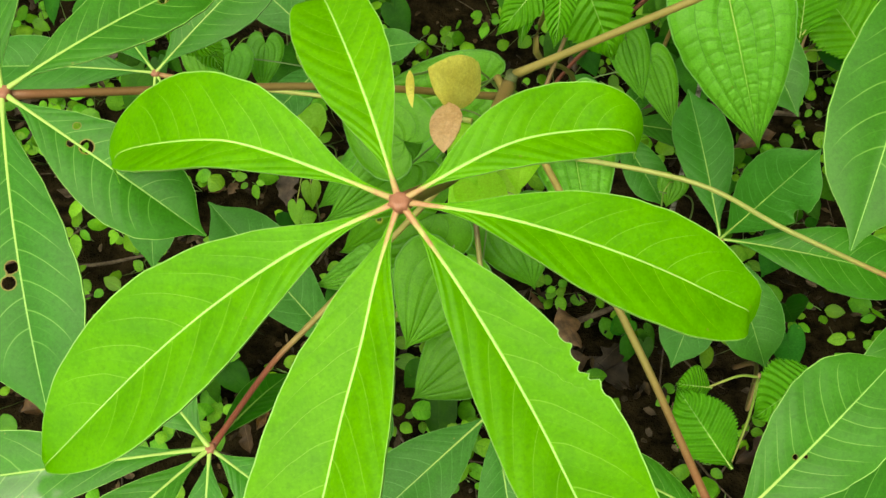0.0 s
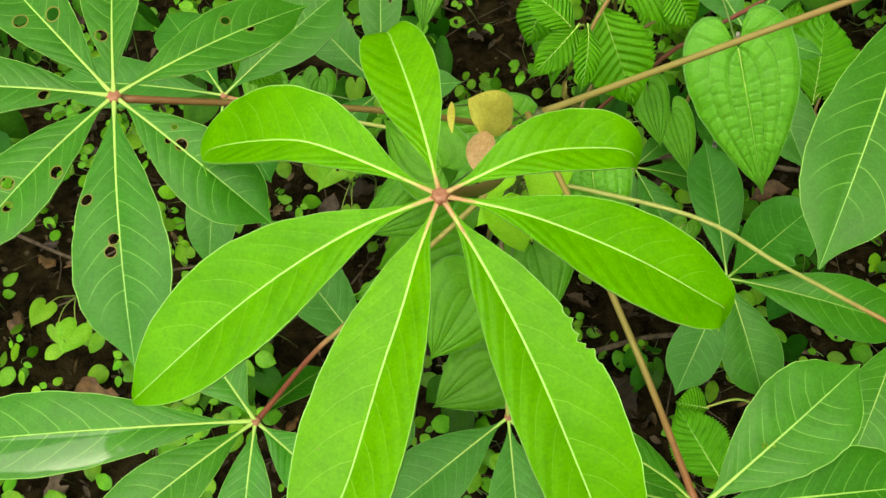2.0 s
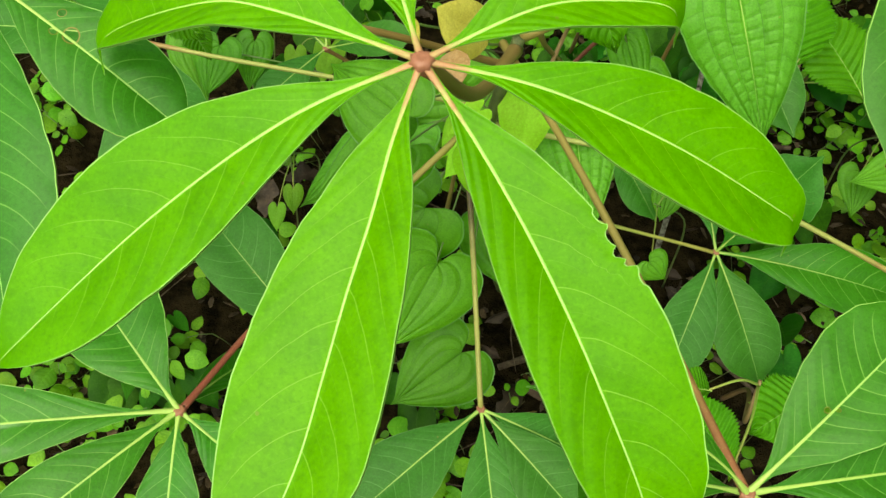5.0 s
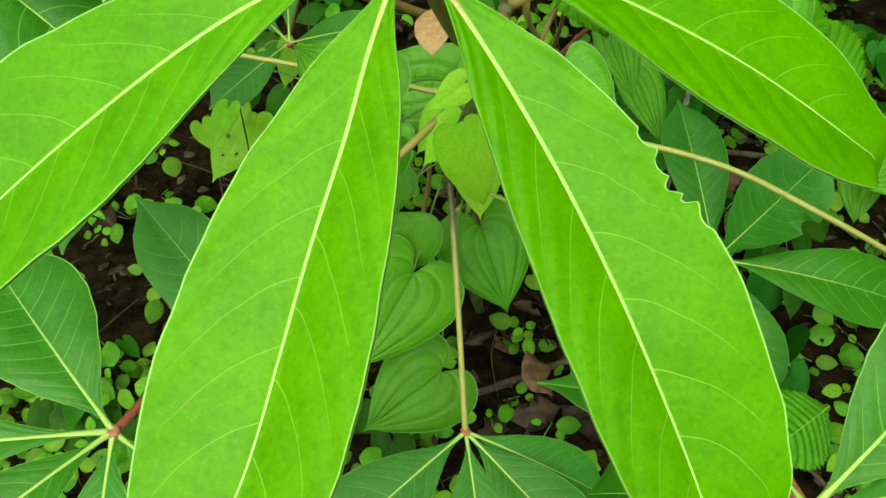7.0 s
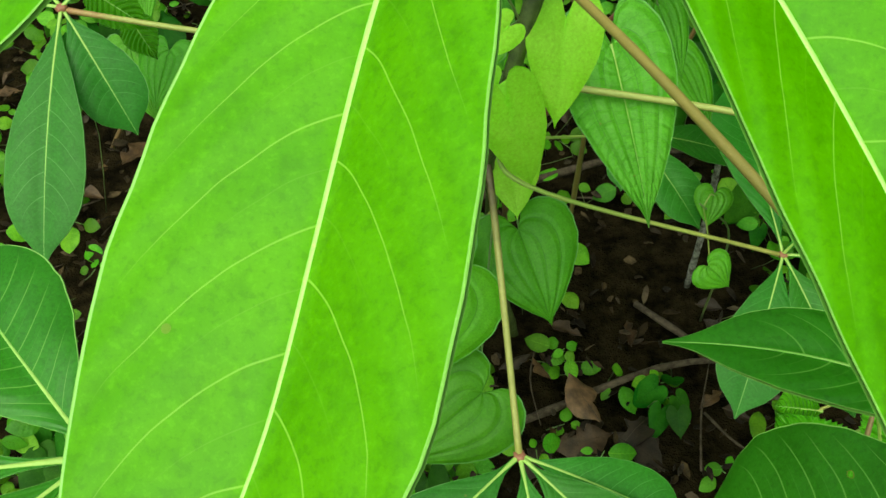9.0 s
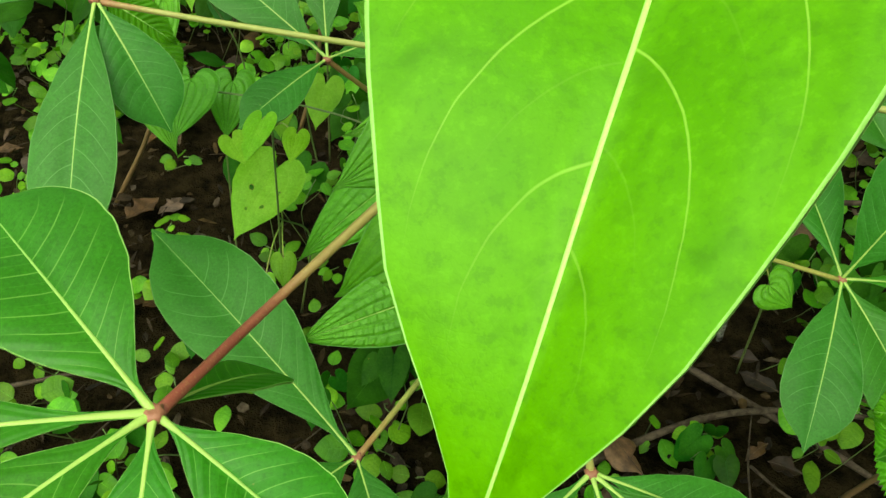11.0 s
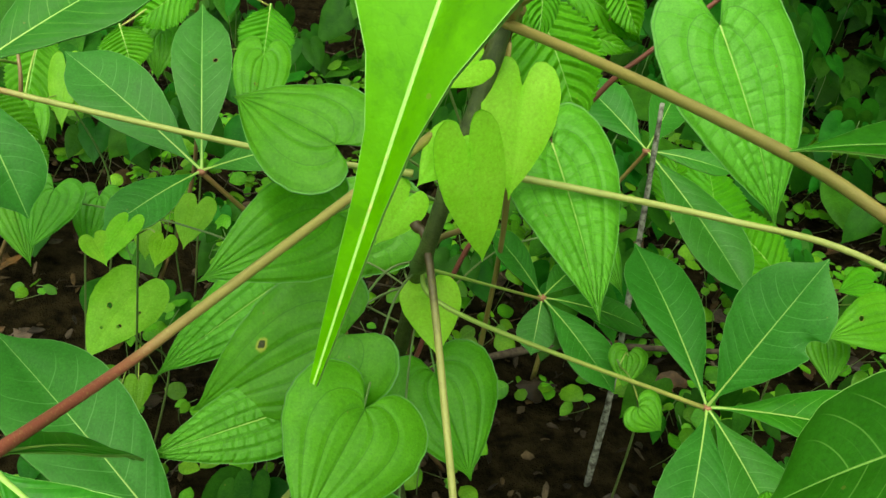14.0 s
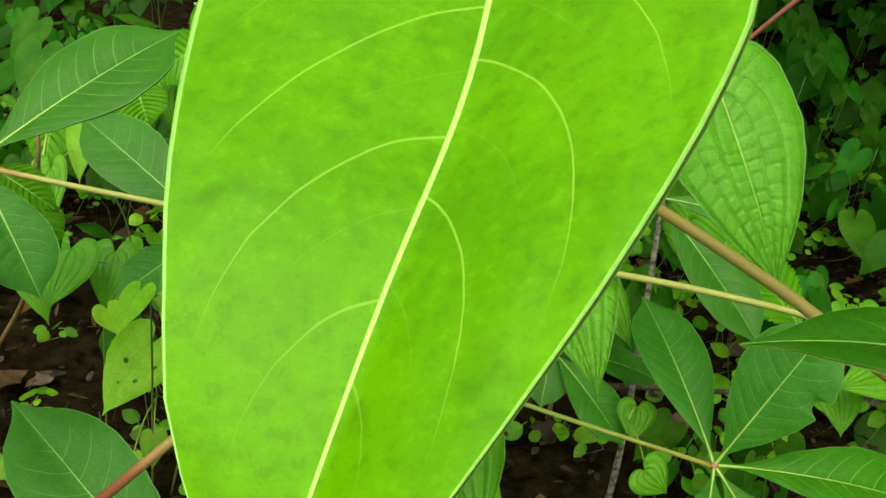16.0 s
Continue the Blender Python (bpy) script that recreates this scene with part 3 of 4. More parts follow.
NORTHWEST_LEAFLETS = [
    ((-0.1456, 0.6314, 0.5036), 0.0334, 0.0334, 0.06, {'mat': 'mature'}),
    ((-0.4096, 0.5468, 0.4496), 0.0257, 0.0257, 0.10, {}),
    ((-0.3356, 0.6561, 0.4393), 0.0266, 0.0266, 0.10, {}),
    ((-0.2533, 0.4128, 0.3548), 0.0245, 0.0235, 0.10, {}),
    ((-0.2075, 0.4945, 0.3869), 0.0209, 0.0209, 0.12, {}),
]
GLOSSY_HUB = (-0.1502, 0.2267, 0.4605)
GLOSSY_LEAFLETS = [
    ((-0.3837, 0.1904, 0.4560), 0.0296, 0.0288, 0.10, {'mat': 'pool'}),
    ((-0.2461, 0.1306, 0.4456), 0.0250, 0.0235, 0.10, {}),
    ((-0.1489, 0.1391, 0.4222), 0.0192, 0.0192, 0.10, {}),
    ((-0.0882, 0.1929, 0.4162), 0.0204, 0.0204, 0.10, {}),
    ((-0.2253, 0.3087, 0.4826), 0.0304, 0.0304, 0.10, {}),
    ((-0.1250, 0.3135, 0.3795), 0.0139, 0.0139, 0.08, {}),
]
SOUTH_HUB = (0.0231, 0.3248, 0.2886)
SOUTH_LEAFLETS = [
    ((-0.0826, 0.2356, 0.2491), 0.0313, 0.0313, 0.12, {}),
    ((0.0427, 0.2119, 0.2350), 0.0250, 0.0250, 0.12, {}),
    ((0.1171, 0.2419, 0.2412), 0.0282, 0.0282, 0.12, {}),
    ((0.1243, 0.2993, 0.2479), 0.0210, 0.0190, 0.12, {}),
]
EAST_HUB = (0.2366, 0.5194, 0.2430)
EAST_LEAFLETS = [
    ((0.2111, 0.6563, 0.2990), 0.0270, 0.0294, 0.08, {}),
    ((0.2978, 0.5328, 0.3624), 0.0330, 0.0330, 0.08, {'bites': TOP_BITE}),
    ((0.4233, 0.4849, 0.2215), 0.0321, 0.0321, 0.14, {'mat': 'wet'}),
    ((0.2783, 0.4147, 0.1815), 0.0311, 0.0311, 0.10, {}),
    ((0.1899, 0.4125, 0.1849), 0.0264, 0.0264, 0.10, {}),
]
BOTTOM_HUB = (-0.1055, 0.4018, 0.2020)
BOTTOM_LEAFLETS = [
    ((-0.2455, 0.5312, 0.2838), 0.0349, 0.0349, 0.10, {}),
    ((-0.1686, 0.3459, 0.1989), 0.0220, 0.0220, 0.10, {}),
    ((-0.0798, 0.3174, 0.1876), 0.0220, 0.0220, 0.10, {}),
]
SOUTHEAST_HUB = (0.3350, 0.3850, 0.3850)
SOUTHEAST_LEAFLETS = [
    ((0.2906, 0.2792, 0.3476), 0.0262, 0.0262, 0.10, {}),
    ((0.4040, 0.3300, 0.3400), 0.0243, 0.0243, 0.10, {}),
    ((0.4204, 0.4338, 0.3913), 0.0246, 0.0246, 0.10, {}),
]
LOW_HUB = (0.1290, 0.1556, 0.5528)
LOW_LEAFLETS = [
    ((0.2140, 0.2322, 0.5885), 0.0267, 0.0267, 0.08, {'holes': ((0.44, 0.05, 0.014), (0.41, -0.1, 0.018))}),
    ((0.0674, 0.1980, 0.4698), 0.0242, 0.0249, 0.12, {'holes': ((0.45, 0.35, 0.016),)}),
    ((0.0318, 0.1843, 0.5851), 0.0127, 0.0139, 0.38, {'face': (0, 0, 1)}),
    ((0.2633, 0.1889, 0.5316), 0.0252, 0.0221, 0.10, {}),
    ((0.2106, 0.1183, 0.5083), 0.0279, 0.0279, 0.10, {}),
]
UPPER_HUB = (0.2416, 0.4243, 0.7032)
UPPER_LEAFLETS = [
    ((0.1815, 0.2605, 0.6366), 0.0320, 0.0296, 0.08, {}),
    ((0.3113, 0.3628, 0.6890), 0.0248, 0.0248, 0.08, {}),
    ((0.2119, 0.5440, 0.7118), 0.0270, 0.0270, 0.08, {}),
]
INNER_HUB = (0.1459, 0.6642, 0.2387)
INNER_LEAFLETS = [
    ((0.0963, 0.6812, 0.2926), 0.0152, 0.0161, 0.08, {}),
    ((0.2527, 0.6732, 0.1999), 0.0188, 0.0188, 0.12, {}),
    ((0.1954, 0.5869, 0.1998), 0.0215, 0.0215, 0.10, {}),
    ((0.1344, 0.6276, 0.2054), 0.0161, 0.0161, 0.08, {}),
    ((0.1878, 0.7103, 0.2443), 0.0128, 0.0128, 0.08, {}),
]
REAR_HUB = (0.2631, 0.8014, 0.3190)
REAR_LEAFLETS = [
    ((0.2046, 0.8794, 0.3585), 0.0265, 0.0265, 0.08, {}),
    ((0.3338, 0.6689, 0.2429), 0.0302, 0.0302, 0.08, {}),
    ((0.3165, 0.8873, 0.3525), 0.0203, 0.0203, 0.08, {}),
    ((0.3472, 0.7802, 0.3104), 0.0119, 0.0119, 0.10, {}),
]
SLENDER_HUB = (-0.1317, 0.6655, 0.3381)
SLENDER_LEAFLETS = [
    ((-0.2418, 0.7508, 0.3919), 0.0268, 0.0286, 0.08, {}),
    ((-0.1417, 0.7841, 0.4276), 0.0230, 0.0230, 0.06, {'holes': ((0.62, 0.45, 0.02),)}),
    ((-0.1920, 0.5980, 0.3197), 0.0186, 0.0178, 0.10, {}),
    ((-0.0444, 0.6451, 0.3771), 0.0159, 0.0159, 0.10, {}),
]
QUILTED_LEAVES = [
    ((0.1939, 0.5732, 0.5043), (0.2317, 0.4977, 0.4042), 0.0932, 'heart'),
    ((0.0776, 0.4971, 0.4497), (0.0962, 0.4099, 0.3893), 0.0670, 'heart'),
    ((0.0376, 0.5350, 0.2561), (0.0633, 0.4822, 0.2065), 0.0868, 'deep'),
    ((-0.0300, 0.5004, 0.3113), (-0.1231, 0.4911, 0.2555), 0.0960, 'heart_spot'),
    ((-0.0557, 0.6015, 0.2971), (-0.1568, 0.5607, 0.2276), 0.0686, 'heart'),
    ((0.0055, 0.6480, 0.3112), (-0.1230, 0.6366, 0.2881), 0.0774, 'heart'),
    ((-0.0611, 0.4830, 0.2651), (-0.1468, 0.4627, 0.2426), 0.0525, 'heart'),
    ((0.0424, 0.4491, 0.4995), (0.0383, 0.4209, 0.4511), 0.0393, 'young'),
]
YOUNG_LEAVES = [
    ((0.0106, 0.4043, 0.4852), (0.0284, 0.4075, 0.4212), 0.0350, 'young'),
    ((0.0024, 0.5162, 0.4012), (-0.0166, 0.4955, 0.3793), 0.0289, 'young'),
    ((0.0305, 0.5579, 0.3093), (0.0353, 0.5224, 0.2799), 0.0427, 'young'),
    ((0.0098, 0.4047, 0.5253), (-0.0087, 0.3927, 0.5159), 0.0180, 'young'),
    ((0.0078, 0.4194, 0.4816), (-0.0111, 0.3997, 0.4663), 0.0239, 'young'),
    ((0.0119, 0.4182, 0.5653), (-0.0146, 0.3988, 0.6063), 0.0329, 'orange'),
    ((-0.0060, 0.3973, 0.5796), (-0.0081, 0.3598, 0.5825), 0.0195, 'pink'),
    ((-0.0306, 0.4256, 0.5761), (-0.0276, 0.3938, 0.5809), 0.0056, 'orange'),
]
DEEP_LEAVES = [
    ((-0.0171, 0.4624, 0.2836), (-0.0555, 0.3979, 0.2451), 0.0917, 'deep'),
    ((0.0069, 0.4127, 0.2216), (-0.0519, 0.3697, 0.2002), 0.0807, 'deep'),
    ((-0.0447, 0.4842, 0.4044), (-0.1123, 0.4422, 0.3842), 0.0625, 'deep'),
    ((-0.0457, 0.4687, 0.4536), (-0.1009, 0.5123, 0.4612), 0.0693, 'deep'),
    ((0.1806, 0.7005, 0.2898), (0.2010, 0.6290, 0.2674), 0.0420, 'deep'),
    ((-0.2873, 0.7270, 0.2859), (-0.2632, 0.6777, 0.2424), 0.0448, 'deep'),
    ((0.1395, 0.6464, 0.3805), (0.1566, 0.5985, 0.3466), 0.0385, 'deep'),
]
HEART_LEAVES = QUILTED_LEAVES + YOUNG_LEAVES + DEEP_LEAVES
PLEATED_NORTH = [
    ((0.0789, 0.6192, 0.5077), (0.1197, 0.5766, 0.4247), 0.0660),
    ((0.0823, 0.6362, 0.5181), (0.1754, 0.6508, 0.4649), 0.0391),
    ((0.0350, 0.6274, 0.5169), (0.0191, 0.6129, 0.4591), 0.0390),
    ((0.1379, 0.6431, 0.5162), (0.1631, 0.6253, 0.4760), 0.0392),
    ((0.1375, 0.7887, 0.4321), (0.2239, 0.7881, 0.4160), 0.0370),
    ((0.1246, 0.7576, 0.4158), (0.1715, 0.7451, 0.3619), 0.0389),
    ((0.3224, 0.8351, 0.2244), (0.3464, 0.9190, 0.2713), 0.0542),
    ((0.4656, 0.8116, 0.1620), (0.3922, 0.9068, 0.2174), 0.0940),
    ((-0.1493, 0.9023, 0.4143), (-0.2155, 0.9045, 0.3668), 0.0578),
    ((-0.1749, 0.9322, 0.4357), (-0.1395, 0.9090, 0.4049), 0.0475),
]
PLEATED_SIDES = [
    ((-0.2264, 0.8952, 0.3702), (-0.2095, 0.8611, 0.3361), 0.0496),
    ((-0.0922, 0.9414, 0.3874), (-0.0976, 0.8877, 0.3338), 0.0539),
    ((-0.3083, 0.9637, 0.3453), (-0.3182, 0.8963, 0.2639), 0.0550),
    ((-0.2709, 0.6974, 0.3445), (-0.2400, 0.6549, 0.3261), 0.0294),
    ((0.1920, 0.3339, 0.3177), (0.1636, 0.3350, 0.3222), 0.0320),
    ((0.3144, 0.3978, 0.2139), (0.2488, 0.3496, 0.2177), 0.0638),
    ((0.2022, 0.2729, 0.3061), (0.1644, 0.3328, 0.3205), 0.0497),
    ((0.3668, 0.8060, 0.2073), (0.3757, 0.9067, 0.2712), 0.0885),
    ((-0.2875, 0.6668, 0.3858), (-0.2345, 0.6408, 0.3636), 0.0342),
]
PLEATED_LEAVES = PLEATED_NORTH + PLEATED_SIDES
CURLED_LEAVES = [
    ((0.0604, 0.5647, 0.5298), (0.0225, 0.5254, 0.5046), 0.0281),
    ((0.0673, 0.5660, 0.5294), (0.0646, 0.5203, 0.4964), 0.0241),
    ((0.0584, 0.5583, 0.5253), (0.0122, 0.5834, 0.5483), 0.0321),
    ((0.0544, 0.5539, 0.5227), (0.0405, 0.5217, 0.4991), 0.0141),
]
SEEDLINGS_WEST = [
    [((-0.1897, 0.7091, 0.2037), (-0.2235, 0.6577, 0.1675), 0.0604, ((0.35, 0.3, 0.05), (0.5, -0.35, 0.04), (0.6, 0.2, 0.03), (0.3, -0.5, 0.035)), 'pale'), ((-0.1794, 0.6394, 0.1613), (-0.1775, 0.6169, 0.1462), 0.0224, (), 'pale'), ((-0.1930, 0.6146, 0.1599), (-0.1920, 0.5933, 0.1459), 0.0203, (), 'pale')],
    [((-0.1443, 0.7563, 0.2612), (-0.1526, 0.7197, 0.2385), 0.0349, (), 'pale'), ((-0.1924, 0.7937, 0.2174), (-0.1917, 0.7695, 0.1958), 0.0258, (), 'pale')],
    [((-0.4443, 0.4189, 0.2641), (-0.4509, 0.3934, 0.2633), 0.0261, (), 'pale'), ((-0.4116, 0.4039, 0.2505), (-0.4192, 0.3741, 0.2466), 0.0328, ((0.55, 0.3, 0.05),), 'pale'), ((-0.4320, 0.4008, 0.2524), (-0.4256, 0.3857, 0.2416), 0.0183, (), 'pale')],
]
SEEDLINGS_NORTH = [
    [((-0.1703, 0.5767, 0.3412), (-0.1786, 0.5408, 0.3318), 0.0220, (), 'pale'), ((-0.1891, 0.5635, 0.3356), (-0.1776, 0.5397, 0.3309), 0.0199, (), 'pale'), ((-0.1481, 0.5806, 0.3273), (-0.1505, 0.5528, 0.3227), 0.0190, (), 'pale')],
    [((-0.2759, 0.8949, 0.3263), (-0.2733, 0.8465, 0.2838), 0.0320, (), 'pale'), ((-0.2871, 0.8137, 0.3130), (-0.2811, 0.7658, 0.2750), 0.0298, (), 'deep')],
    [((-0.0946, 0.8524, 0.3654), (-0.1022, 0.7780, 0.3187), 0.0505, ((0.4, 0.1, 0.03),), 'deep'), ((-0.1926, 0.9207, 0.3579), (-0.1933, 0.8879, 0.3212), 0.0383, (), 'deep')],
]
SEEDLINGS_EAST = [
    [((-0.2500, 0.7154, 0.2906), (-0.2614, 0.6761, 0.2582), 0.0530, (), 'deep'), ((-0.2237, 0.7501, 0.2678), (-0.2280, 0.7088, 0.2360), 0.0420, (), 'deep')],
    [((0.4446, 0.6297, 0.2517), (0.3776, 0.6126, 0.2420), 0.0544, ((0.45, 0.3, 0.05),), 'deep'), ((0.4040, 0.6464, 0.2182), (0.3964, 0.6089, 0.1933), 0.0412, (), 'deep'), ((0.4683, 0.6993, 0.2453), (0.4241, 0.6823, 0.2449), 0.0372, (), 'deep')],
    [((0.1673, 0.4838, 0.2710), (0.1830, 0.4742, 0.2590), 0.0330, (), 'deep'), ((0.2018, 0.5937, 0.2349), (0.1950, 0.5730, 0.2168), 0.0316, (), 'deep')],
]
SEEDLING_LEAVES = SEEDLINGS_WEST + SEEDLINGS_NORTH + SEEDLINGS_EAST
RED_STEM = [(0.020, 0.700, 0.000), (0.075, 0.665, 0.280), (0.145, 0.640, 0.424), (0.175, 0.632, 0.465), (0.209, 0.625, 0.504), (0.238, 0.610, 0.549), (0.300, 0.590, 0.630)]
LEADER = [(0.1200, 0.7600, 0.0000), (0.1020, 0.6600, 0.3000), (0.0527, 0.5342, 0.4787), (0.0713, 0.5849, 0.5042), (0.0968, 0.6361, 0.5220)]

FACING = (0.0, -0.30, 0.95)


def compound_leaf(plant, root, hub, rows, leaf_mat, stalk_mat, r0, r1, via=None, facing=FACING, rib_mat="rib", margin="margin_dull", label="", nu=30, nv=5, knob=0.0034,
                  rib=0.0011, tilt=0.25, seed=3, leaf_label="", fold=.34, curl=.24):
    """A long stalk that ends in a hub, with its leaflets spread round it."""
    rng = random.Random(seed)
    end = np.array(hub) - np.array((0, 0, knob * .5))
    pts = [root] + ([] if via is None else list(via) if isinstance(via[0], tuple) else [via]) + [tuple(end)]
    stalk = joined([tube(pts, r0, r1, sides=10, steps=28, swell=0.25), hub_knob(hub, knob)])
    ob = link("petiole", *stalk[:3], [MAT[stalk_mat], MAT["hub"]], stalk[3], plant)
    if label:
        tagged(ob, label)
    for tip, wl, wr, arch, extra in rows:
        mid = (np.array(hub) + np.array(tip)) / 2
        out = unit(np.array(extra["line"][-2] if "line" in extra else tip) - np.array(hub))
        face = np.array(facing) + tilt * np.array((out[0], out[1], 0))
        fine = 2 if extra.get("holes") or extra.get("bites") else 1
        facing_own = extra.get("face")
        face = np.array(facing_own) if facing_own else face
        rest = {key: value for key, value in extra.items() if key not in ("face", "mat", "fold")}
        m = blade(hub, tip, face, wl, wr, arch, nu=nu * (5 if extra.get("bites") else 3 if fine == 2 else 1), nv=nv * (3 if fine == 2 else 1), rng=rng, rib=rib, fold=extra.get("fold", fold), curl=curl, **rest)
        lf = link("leaflet", *m[:3], [MAT[extra.get("mat", leaf_mat)], MAT[rib_mat], MAT[margin]], m[3], ob)
        if leaf_label:
            tagged(lf, leaf_label)
    return ob


# ---- ground ----
def ground():
    near = list(np.linspace(-2.0, 4.0, 121))
    xs = [-300, -60, -12, -5] + list(np.linspace(-3.0, 3.0, 121)) + [5, 12, 60, 300]
    ys = [-300, -60, -12, -5] + near + [6, 12, 60, 300]
    verts = []
    for y in ys:
        for x in xs:
            z = 0.03 * noise.noise((x * 3, y * 3, 0)) + 0.012 * noise.noise((x * 14, y * 14, 3)) + 0.006 * noise.noise((x * 37, y * 37, 5))
            verts.append((x, y, z - 0.01))
    n = len(xs)
    faces = [(j * n + i, j * n + i + 1, (j + 1) * n + i + 1, (j + 1) * n + i) for j in range(len(ys) - 1) for i in range(n - 1)]
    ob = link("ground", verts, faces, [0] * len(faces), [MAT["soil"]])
    return tagged(ob, "damp dark brown forest soil under the plants", "ground", kind="structure")


ground()

# ---- the palmate shrub in the middle ----
shrub = thing("palmate_shrub", (0.056, 0.64, 0.0), "bright green shrub with seven-fingered leaves on long reddish stalks", "shrub")
APEX = (0.0329, 0.4565, 0.5402)
NODE = (0.0058, 0.4492, 0.4050)
stem = tube([(0.056, 0.64, -0.02), (0.0255, 0.6276, 0.1367), (0.0215, 0.5687, 0.3111), NODE, APEX], 0.0056, 0.0042, sides=14, steps=60, kinks=9)
link("stem", *stem[:3], [MAT["stem"]], stem[3], shrub)
compound_leaf(shrub, (0.0307, 0.4541, 0.5308), YOUNG_HUB, [(run[-1], wl, wr, 0.0, {"line": run, "shape": YOUNG_SHAPE if len(run) > 6 else BLUNT_SHAPE, "edge": .98, **more}) for run, wl, wr, more in YOUNG_LEAFLETS], "fresh", "petiole_brown", 0.0042, 0.0030, via=(0.0066, 0.3263, 0.6155), rib_mat="rib_red", margin="margin",
              nu=44, nv=8, knob=0.0038, rib=0.00115, fold=.40, curl=.16, label="dark brown stalk holding the bright young leaf", leaf_label="fresh yellow-green leaflet with a pale midrib and margin")
compound_leaf(shrub, (0.0273, 0.4624, 0.5104), WEST_HUB, WEST_LEAFLETS, "mature", "petiole_brown", 0.0024, 0.0020, via=(-0.0745, 0.3928, 0.5991), rib_mat="rib", margin="margin",
              nu=32, nv=6, knob=0.0040, rib=0.0013, leaf_label="mature green leaflet with insect holes", seed=5)
compound_leaf(shrub, (0.0040, 0.5200, 0.4150), NORTHWEST_HUB, NORTHWEST_LEAFLETS, "shaded", "petiole_olive", 0.0020, 0.0017, via=((-0.0657, 0.5398, 0.4129), (-0.1790, 0.5415, 0.4319)), seed=6)
compound_leaf(shrub, (0.0030, 0.4290, 0.4840), GLOSSY_HUB, GLOSSY_LEAFLETS, "wet", "petiole", 0.0021, 0.0019, via=((-0.0961, 0.3212, 0.4517), (-0.1247, 0.2903, 0.4423)), margin="margin", seed=7, rib=0.0014, nu=32, nv=6,
              leaf_label="dark glossy wet leaflet with a pale midrib")
compound_leaf(shrub, (0.0000, 0.4620, 0.4130), SOUTH_HUB, SOUTH_LEAFLETS, "shaded", "petiole_node", 0.0027, 0.0018, via=(0.0072, 0.4400, 0.3990), seed=8, rib=0.0013)
compound_leaf(shrub, (0.0195, 0.5520, 0.3360), EAST_HUB, EAST_LEAFLETS, "shaded", "petiole_green", 0.0018, 0.0015, via=(0.0420, 0.5106, 0.3230), seed=9)
compound_leaf(shrub, (0.0193, 0.5474, 0.3344), INNER_HUB, INNER_LEAFLETS, "shaded", "petiole_green", 0.0013, 0.0011, seed=10, rib=0.0009)
compound_leaf(shrub, (0.0247, 0.6085, 0.2021), BOTTOM_HUB, BOTTOM_LEAFLETS, "shaded", "petiole_olive", 0.0024, 0.0019, seed=14, rib=0.0010)
compound_leaf(shrub, (0.0146, 0.4739, 0.4443), SOUTHEAST_HUB, SOUTHEAST_LEAFLETS, "mature", "petiole_olive", 0.0020, 0.0018, via=((0.1614, 0.4495, 0.4329), (0.2303, 0.4026, 0.4356)), seed=11, margin="margin")
compound_leaf(shrub, (0.0230, 0.4630, 0.5290), LOW_HUB, LOW_LEAFLETS, "mature", "petiole_russet", 0.0023, 0.0020, via=((0.0595, 0.3665, 0.5382), (0.0917, 0.2742, 0.5442), (0.1087, 0.2282, 0.5420)), seed=12, margin="margin", nu=32, nv=6, rib=0.0014)
compound_leaf(shrub, (0.0340, 0.4580, 0.5370), UPPER_HUB, UPPER_LEAFLETS, "mature", "petiole_tan", 0.0026, 0.0021, seed=13, margin="margin", nu=32, nv=6, rib=0.0013)

# ---- smaller palmate plants behind ----
for nm, hub_at, rows, foot in (("SLENDER", SLENDER_HUB, SLENDER_LEAFLETS, (-0.02, 0.72, 0.0)), ("REAR", REAR_HUB, REAR_LEAFLETS, (0.22, 0.86, 0.0))):
    young = thing("palmate_seedling", foot, "slender seedling with dull green fingered leaflets", "seedling", "palmate seedlings")
    st = tube([foot, (foot[0] + .01, foot[1], hub_at[2] * .45), (foot[0] * .6 + hub_at[0] * .4, foot[1] * .6 + hub_at[1] * .4, hub_at[2] * .75)], 0.003, 0.0022, steps=16)
    link("stem", *st[:3], [MAT["petiole_tan"]], st[3], young)
    compound_leaf(young, st[0][-4], hub_at, rows, "shaded", "petiole_tan", 0.0022, 0.0018, seed=len(nm), rib=0.0010, facing=(0, -.55, .8))

# ---- heart-leaved vine ----
vine = thing("heart_leaf_vine", (0.10, 0.72, 0.0), "climbing vine with quilted heart-shaped leaves, the youngest yellow", "vine")
VINE_LINE = [(0.10, 0.72, -0.01), (0.050, 0.665, 0.100), (0.031, 0.615, 0.230), (0.026, 0.545, 0.350), (0.0437, 0.5061, 0.3991), (0.0964, 0.6203, 0.4458), (0.1797, 0.6484, 0.5211), (0.2964, 0.7250, 0.6826)]
vm = tube(VINE_LINE, 0.0022, 0.0016, steps=60)
link("vine_stem", *vm[:3], [MAT["vine"]], vm[3], vine)


def near_point(line, p):
    best = min(((np.linalg.norm(np.array(a) * (1 - t) + np.array(b) * t - p), i, t) for i, (a, b) in enumerate(zip(line, line[1:])) for t in (.1, .3, .5, .7, .9)))
    a, b = np.array(line[best[1]]), np.array(line[best[1] + 1])
    return a * (1 - best[2]) + b * best[2]


